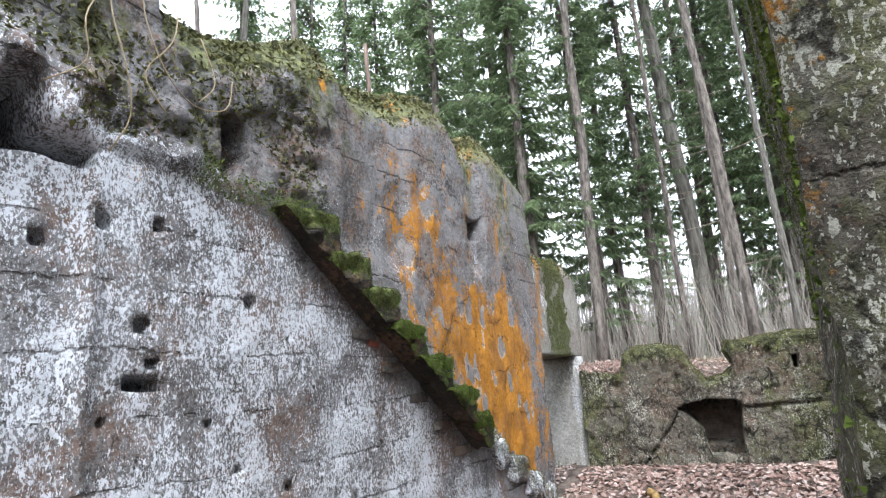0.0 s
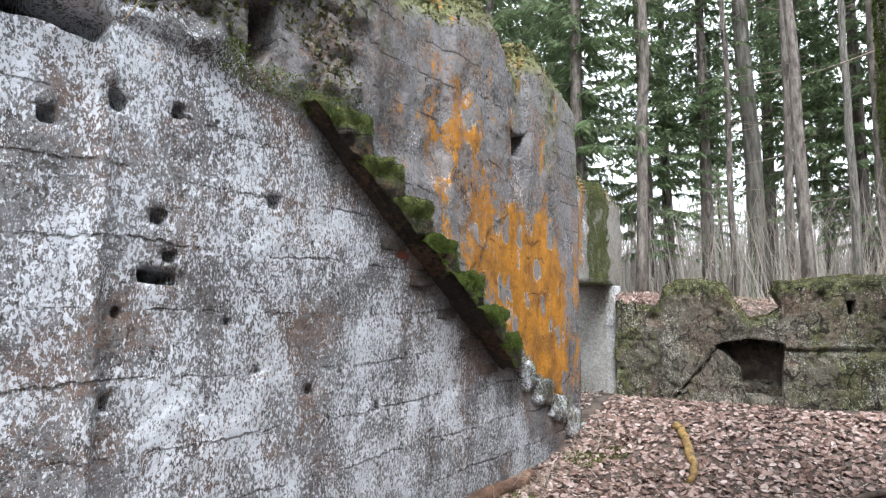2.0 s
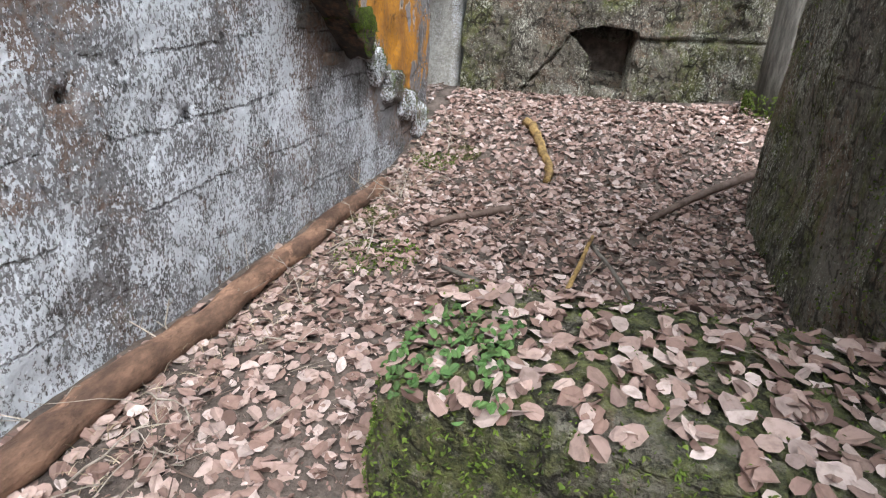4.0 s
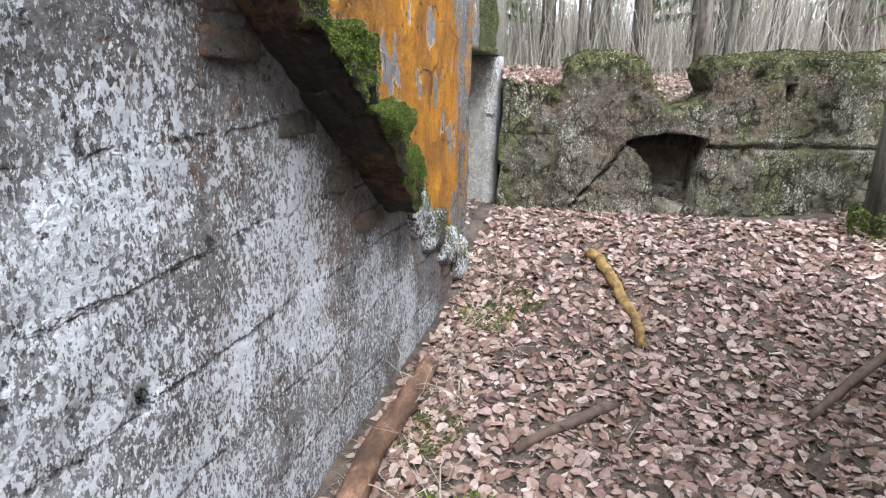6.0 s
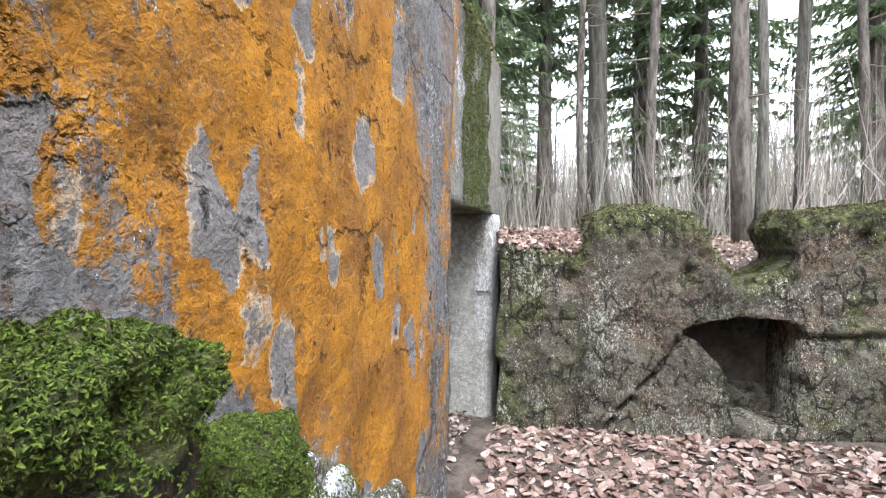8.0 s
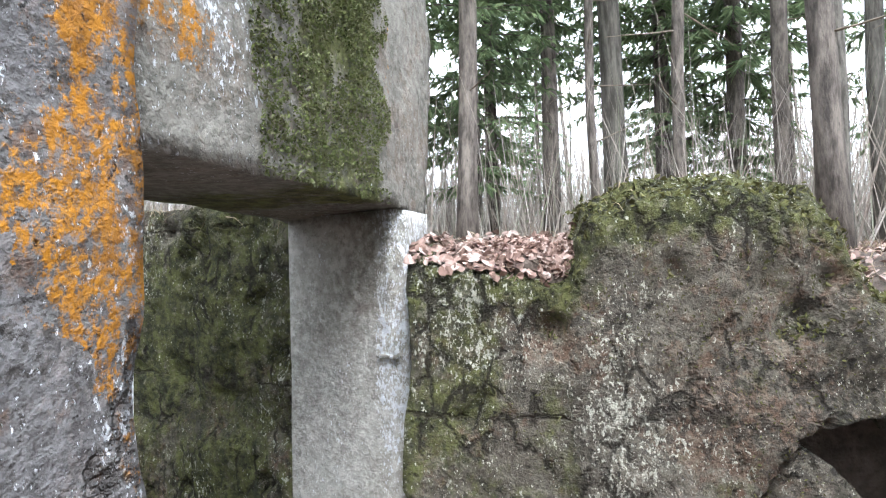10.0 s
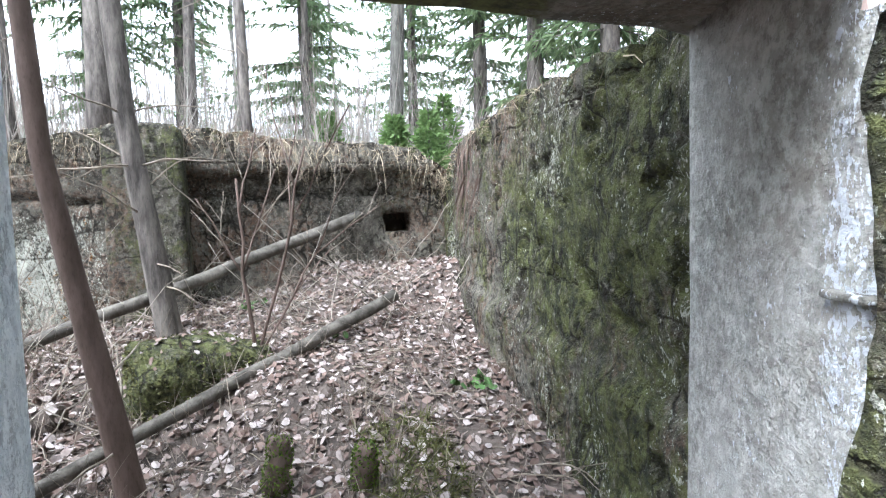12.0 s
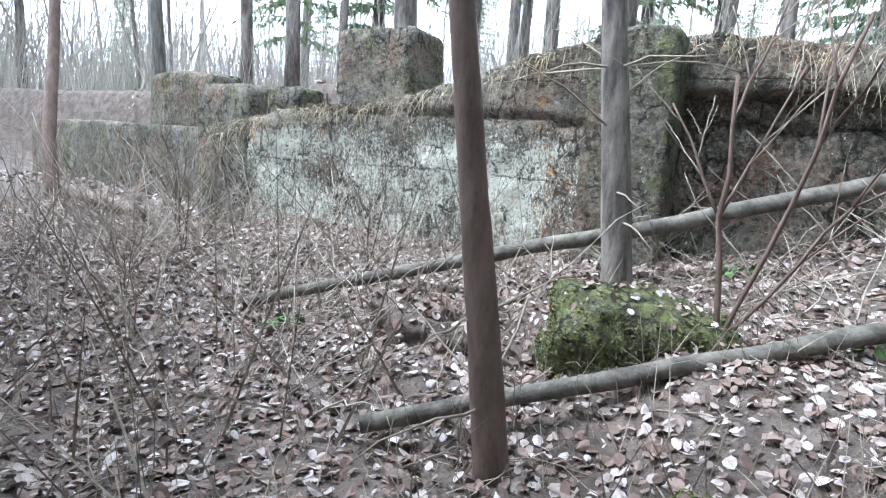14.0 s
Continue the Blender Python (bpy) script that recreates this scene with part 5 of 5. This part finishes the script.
# ---- forest ----
def spruce(h, low, seed, spread=2.6):
    ob = empty("spruce_tree")
    rnd = np.random.RandomState(seed)
    r = random.Random(seed)
    pts = bent((0, 0, -0.3), (r.uniform(-0.2, 0.2), r.uniform(-0.2, 0.2), h), 12, 0, 0.05, seed)
    v, f = tube(pts, [0.17 * (1 - 0.9 * i / 12) + 0.01 for i in range(13)], 10, 0.05, seed)
    mesh_object("trunk", v, f, M_BARK, ob)
    P, D, L = [], [], []
    sticks = []
    z = low
    while z < h - 0.3:
        k = (h - z) / (h - low)
        reach = spread * (0.25 + 0.75 * k) * (0.6 if z < low + 1 else 1)
        for _ in range(5):
            a = r.uniform(0, 6.28)
            R = reach * r.uniform(0.55, 1.1)
            n = max(4, int(R / 0.17))
            line = []
            for i in range(n + 1):
                t = i / n
                line.append(Vector((math.cos(a) * R * t, math.sin(a) * R * t, z + r.uniform(-0.02, 0.02) - 0.28 * R * t * t + 0.08 * R * t ** 4)))
            sticks.append(tube([line[0], line[n // 2], line[n]], [0.018, 0.012, 0.004], 3))
            for i in range(1, n + 1):
                t = i / n
                for _ in range(9):
                    side = r.choice((-1, 1))
                    s = Vector((-math.sin(a) * side, math.cos(a) * side, 0)) * r.uniform(0.3, 1) + Vector((math.cos(a), math.sin(a), 0)) * r.uniform(0.2, 0.9) + Vector((0, 0, r.uniform(-0.75, 0.1)))
                    P.append(line[i])
                    D.append(s.normalized())
                    L.append(r.uniform(0.16, 0.36) * (1.1 - 0.4 * t))
        z += r.uniform(0.22, 0.42) * (1.25 if k > 0.5 else 0.9)
    P, D, L = np.array(P), np.array(D), np.array(L)
    n = len(P)
    s = np.cross(D, rnd.normal(0, 1, (n, 3)) * np.array((0.4, 0.4, 1)))
    s /= np.linalg.norm(s, axis=1)[:, None]
    W = (L * rnd.uniform(0.07, 0.13, n))[:, None]
    c = P + D * (L * 0.5)[:, None]
    e = P + D * L[:, None]
    e[:, 2] -= 0.05
    V = np.stack([P, c - s * W, e, c + s * W], 1).reshape(-1, 3)
    mesh_object("crown", V, np.arange(n * 4).reshape(-1, 4), M_NEEDLE, ob, smooth=False)
    v, f = join(sticks)
    tagged(mesh_object("fine_branch", v, f, M_BARK, ob), kind="stuff")
    return ob


def tall_trunk(h, rad, mat, seed, stubs=26):
    ob = empty("pine_tree")
    r = random.Random(seed)
    pts = bent((0, 0, -0.3), (r.uniform(-0.5, 0.5), r.uniform(-0.5, 0.5), h), 14, 0, 0.09, seed)
    rr = [rad * (1 - 0.62 * i / 14) * (1.25 if i == 0 else 1) for i in range(15)]
    v, f = tube(pts, rr, 12, 0.04, seed)
    mesh_object("trunk", v, f, mat, ob)
    ch = []
    for _ in range(stubs):
        k = r.uniform(0.12, 1.0)
        p = pts[int(k * 13)].lerp(pts[int(k * 13) + 1], (k * 13) % 1)
        a, L = r.uniform(0, 6.28), r.uniform(0.3, 1.3)
        ch.append(tube(bent(p, p + Vector((math.cos(a) * L, math.sin(a) * L, r.uniform(-0.3, 0.25))), 4, -0.02, 0.05, r.randrange(9999)), [0.014, 0.011, 0.008, 0.006, 0.003], 4))
    v, f = join(ch)
    tagged(mesh_object("fine_branch", v, f, M_TWIG, ob), kind="stuff")
    rnd = np.random.RandomState(seed)
    n = 900
    c = np.array(pts[-1]) + rnd.normal(0, 1, (n, 3)) * np.array((1.3, 1.3, 1.6)) - np.array((0, 0, 1.0))
    d = rnd.normal(0, 1, (n, 3))
    s = np.cross(d, rnd.normal(0, 1, (n, 3)))
    d /= np.linalg.norm(d, axis=1)[:, None]
    s /= np.linalg.norm(s, axis=1)[:, None]
    V = np.stack([c, c + d * 0.15 - s * 0.06, c + d * 0.34, c + d * 0.15 + s * 0.06], 1).reshape(-1, 3)
    mesh_object("crown", V, np.arange(n * 4).reshape(-1, 4), M_NEEDLE, ob, smooth=False)
    return ob


SPRUCES = [spruce(17, 2.2, 1), spruce(14, 1.2, 2, 2.2), spruce(19, 4.0, 3, 2.4)]
PINES = [tall_trunk(19, 0.125, M_BARK, 11), tall_trunk(21, 0.15, M_BARKG, 12), tall_trunk(17, 0.08, M_BARK, 13, 40)]
for o in SPRUCES:
    tagged(o, "dark green spruce with drooping branches", "tree", "forest spruces")
for o in PINES:
    tagged(o, "tall straight bare forest trunk", "tree", "forest trunks")
used = set()
PLACED = []


def plant(kinds, k, x, y, scale=1.0, lean=(0, 0)):
    r = random.Random(int(x * 991 + y * 37))
    m = pose(x, y, gz(x, y), lean[0], lean[1], r.uniform(0, 360)) @ Matrix.Scale(scale, 4)
    ob = kinds[k]
    PLACED.append((x, y))
    if ob.name not in used:
        used.add(ob.name)
        ob.matrix_basis = m
    else:
        c = copy_thing(ob, Matrix.Identity(4))
        c.matrix_basis = m


for x, y, k, s in [(-1.0, 4.6, 0, 1.0), (2.12, 2.2, 0, 0.72), (2.72, 3.9, 1, 0.5), (0.8, 9.0, 1, 1.5), (3.8, 6.0, 1, 0.75), (4.3, 5.0, 2, 0.9), (0.4, 7.2, 2, 1.0),
                   (-7.5, -2.65, 0, 1.1), (-9.4, 1.5, 1, 0.9), (-12.6, -2.0, 0, 1.0), (-10.8, -5.4, 0, 0.9), (-7.1, -5.3, 0, 1.25), (-7.2, -10.6, 1, 0.9), (-9.1, -10.5, 0, 1.0),
                   (-9.8, -4.3, 0, 1.0), (-10.6, -10.9, 2, 1.1), (-8.6, -7.6, 2, 1.0), (-7.0, -0.9, 2, 0.9), (-8.2, -8.4, 0, 1.0), (-3.0, 6.4, 2, 1.0), (1.6, 6.6, 2, 1.2), (3.3, 8.2, 0, 1.1)]:
    plant(PINES, k, x, y, s, (random.uniform(-2, 2), random.uniform(-2, 2)))
for x, y, k, s in [(-2.6, 5.2, 0, 1.0), (-1.6, 7.6, 1, 1.0), (-0.4, 8.6, 2, 0.95), (1.7, 10.5, 0, 1.0), (3.0, 10.0, 1, 1.1), (-5.0, 5.0, 2, 1.0), (-6.5, 7.0, 0, 1.05), (-4.2, 9.5, 0, 1.2),
                   (-9.0, 4.0, 1, 1.0), (-12.5, 4.5, 0, 1.1), (5.6, 8.0, 0, 1.0), (6.6, 3.6, 2, 1.0), (-15, -4, 0, 1.0), (-16, -9, 2, 1.1), (-13, -13, 0, 1.0), (-11, 8.5, 2, 1.0), (0.6, 13.5, 2, 1.2),
                   (4.6, 13, 2, 1.0), (-2.3, 12.5, 0, 1.1), (-7.5, 12, 1, 1.2), (-18, 1, 1, 1.3), (2.2, 15.5, 0, 1.1), (7.5, 12, 1, 1.1), (-5.8, 3.4, 1, 0.8)]:
    plant(SPRUCES, k, x, y, s)
rt = random.Random(77)
tries = 0
while len(PLACED) < 138 and tries < 4000:
    tries += 1
    a, d = rt.uniform(0, 6.283), rt.uniform(13, 46)
    x, y = -1 + math.cos(a) * d, -3 + math.sin(a) * d
    if -7.8 < x < 4.6 and -17 < y < 5 or any((x - u) ** 2 + (y - w) ** 2 < 2.0 for u, w in PLACED):
        continue
    if rt.random() < 0.36:
        plant(SPRUCES, rt.randrange(3), x, y, rt.uniform(0.8, 1.2))
    else:
        plant(PINES, rt.randrange(3), x, y, rt.uniform(0.7, 1.3), (rt.uniform(-3, 3), rt.uniform(-3, 3)))

# a thick old trunk at the end wall, and light green young spruces beyond the far wall
old = tall_trunk(16, 0.2, M_BARKG, 21, 10)
old.name = "old_tree"
tagged(old, "thick grey rough-barked tree with a mossy foot", "tree")
old.matrix_basis = pose(3.36, -0.62, 0.24)
p = np.stack([3.36 + 0.33 * np.cos(np.linspace(0, 80, 1500)), -0.62 + 0.33 * np.sin(np.linspace(0, 80, 1500)), 0.3 + np.random.RandomState(3).uniform(0, 0.4, 1500) ** 1.3], 1)
flakes("moss", M_MOSS, p, (p - np.array((3.36, -0.62, 0.3))) * np.array((1, 1, 0.2)), 0.04, 71, "green moss at the old tree's foot", "moss", 0.5, 0.6)


def young_spruce(x, y, h, seed):
    ob = tagged(empty("young_spruce", (x, y, gz(x, y))), "bright green young spruce on the forest floor", "tree", "young spruces")
    r, rnd = random.Random(seed), np.random.RandomState(seed)
    v, f = tube([(0, 0, -0.1), (0, 0, h)], [0.03, 0.006], 6)
    mesh_object("trunk", v, f, M_BARK, ob)
    n = 1700
    z = h * rnd.uniform(0.02, 1, n) ** 1.2
    R = (h - z) * 0.5 * rnd.uniform(0.1, 1.15, n) ** 0.7 * (0.7 + 0.3 * np.sin(z * 23)) + 0.03
    a = np.round(rnd.uniform(0, 17, n)) * 0.37 + rnd.normal(0, 0.16, n)
    c = np.stack([np.cos(a) * R, np.sin(a) * R, z - 0.12 * R], 1)
    d = np.stack([np.cos(a), np.sin(a), rnd.uniform(-0.4, 0.5, n)], 1) + rnd.normal(0, 0.45, (n, 3))
    d /= np.linalg.norm(d, axis=1)[:, None]
    s = np.cross(d, rnd.normal(0, 1, (n, 3)))
    s /= np.linalg.norm(s, axis=1)[:, None]
    L = rnd.uniform(0.07, 0.15, n)[:, None]
    V = np.stack([c, c + d * L * 0.5 - s * L * 0.15, c + d * L, c + d * L * 0.5 + s * L * 0.15], 1).reshape(-1, 3)
    mesh_object("crown", V, np.arange(n * 4).reshape(-1, 4), M_YOUNG, ob, smooth=False)


for k, (x, y, h) in enumerate([(-7.0, 0.9, 0.8), (-7.4, 1.5, 0.95), (-8.2, 2.0, 1.3), (-6.4, 2.6, 1.0), (-9.8, 0.4, 1.2)]):
    young_spruce(x, y, h, 80 + k)

# undergrowth and the far woods, haze already in their brush colour
rnd = np.random.RandomState(9)
a, d = rnd.uniform(0, 6.283, 42000), rnd.uniform(7, 36, 42000)
x, y = -1 + np.cos(a) * d, -2 + np.sin(a) * d
m = ~((x > -8) & (x < 5) & (y > -16) & (y < 3.5))
x, y = x[m], y[m]
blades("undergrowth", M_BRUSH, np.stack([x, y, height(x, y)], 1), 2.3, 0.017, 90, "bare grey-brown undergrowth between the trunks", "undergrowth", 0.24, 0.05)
a, d = rnd.uniform(0, 6.283, 420), rnd.uniform(42, 80, 420)
x, y = -1 + np.cos(a) * d, -2 + np.sin(a) * d
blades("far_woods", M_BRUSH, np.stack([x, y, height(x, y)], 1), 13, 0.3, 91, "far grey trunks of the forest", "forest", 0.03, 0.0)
a, d = rnd.uniform(0, 6.283, 30000), rnd.uniform(24, 62, 30000)
x, y = -1 + np.cos(a) * d, -2 + np.sin(a) * d
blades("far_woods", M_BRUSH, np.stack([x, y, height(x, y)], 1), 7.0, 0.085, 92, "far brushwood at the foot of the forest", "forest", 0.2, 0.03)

# a small chipped ledge on the door pillar
tagged(rock("chipped_ledge", M_PIL, (0.10, 0.03, 0.014), (-0.06, -0.213, 1.222), 120, 4, 0.003, 6, None, (0, 0, 0.6), -15), "chipped ledge of render on the pillar", "ledge")
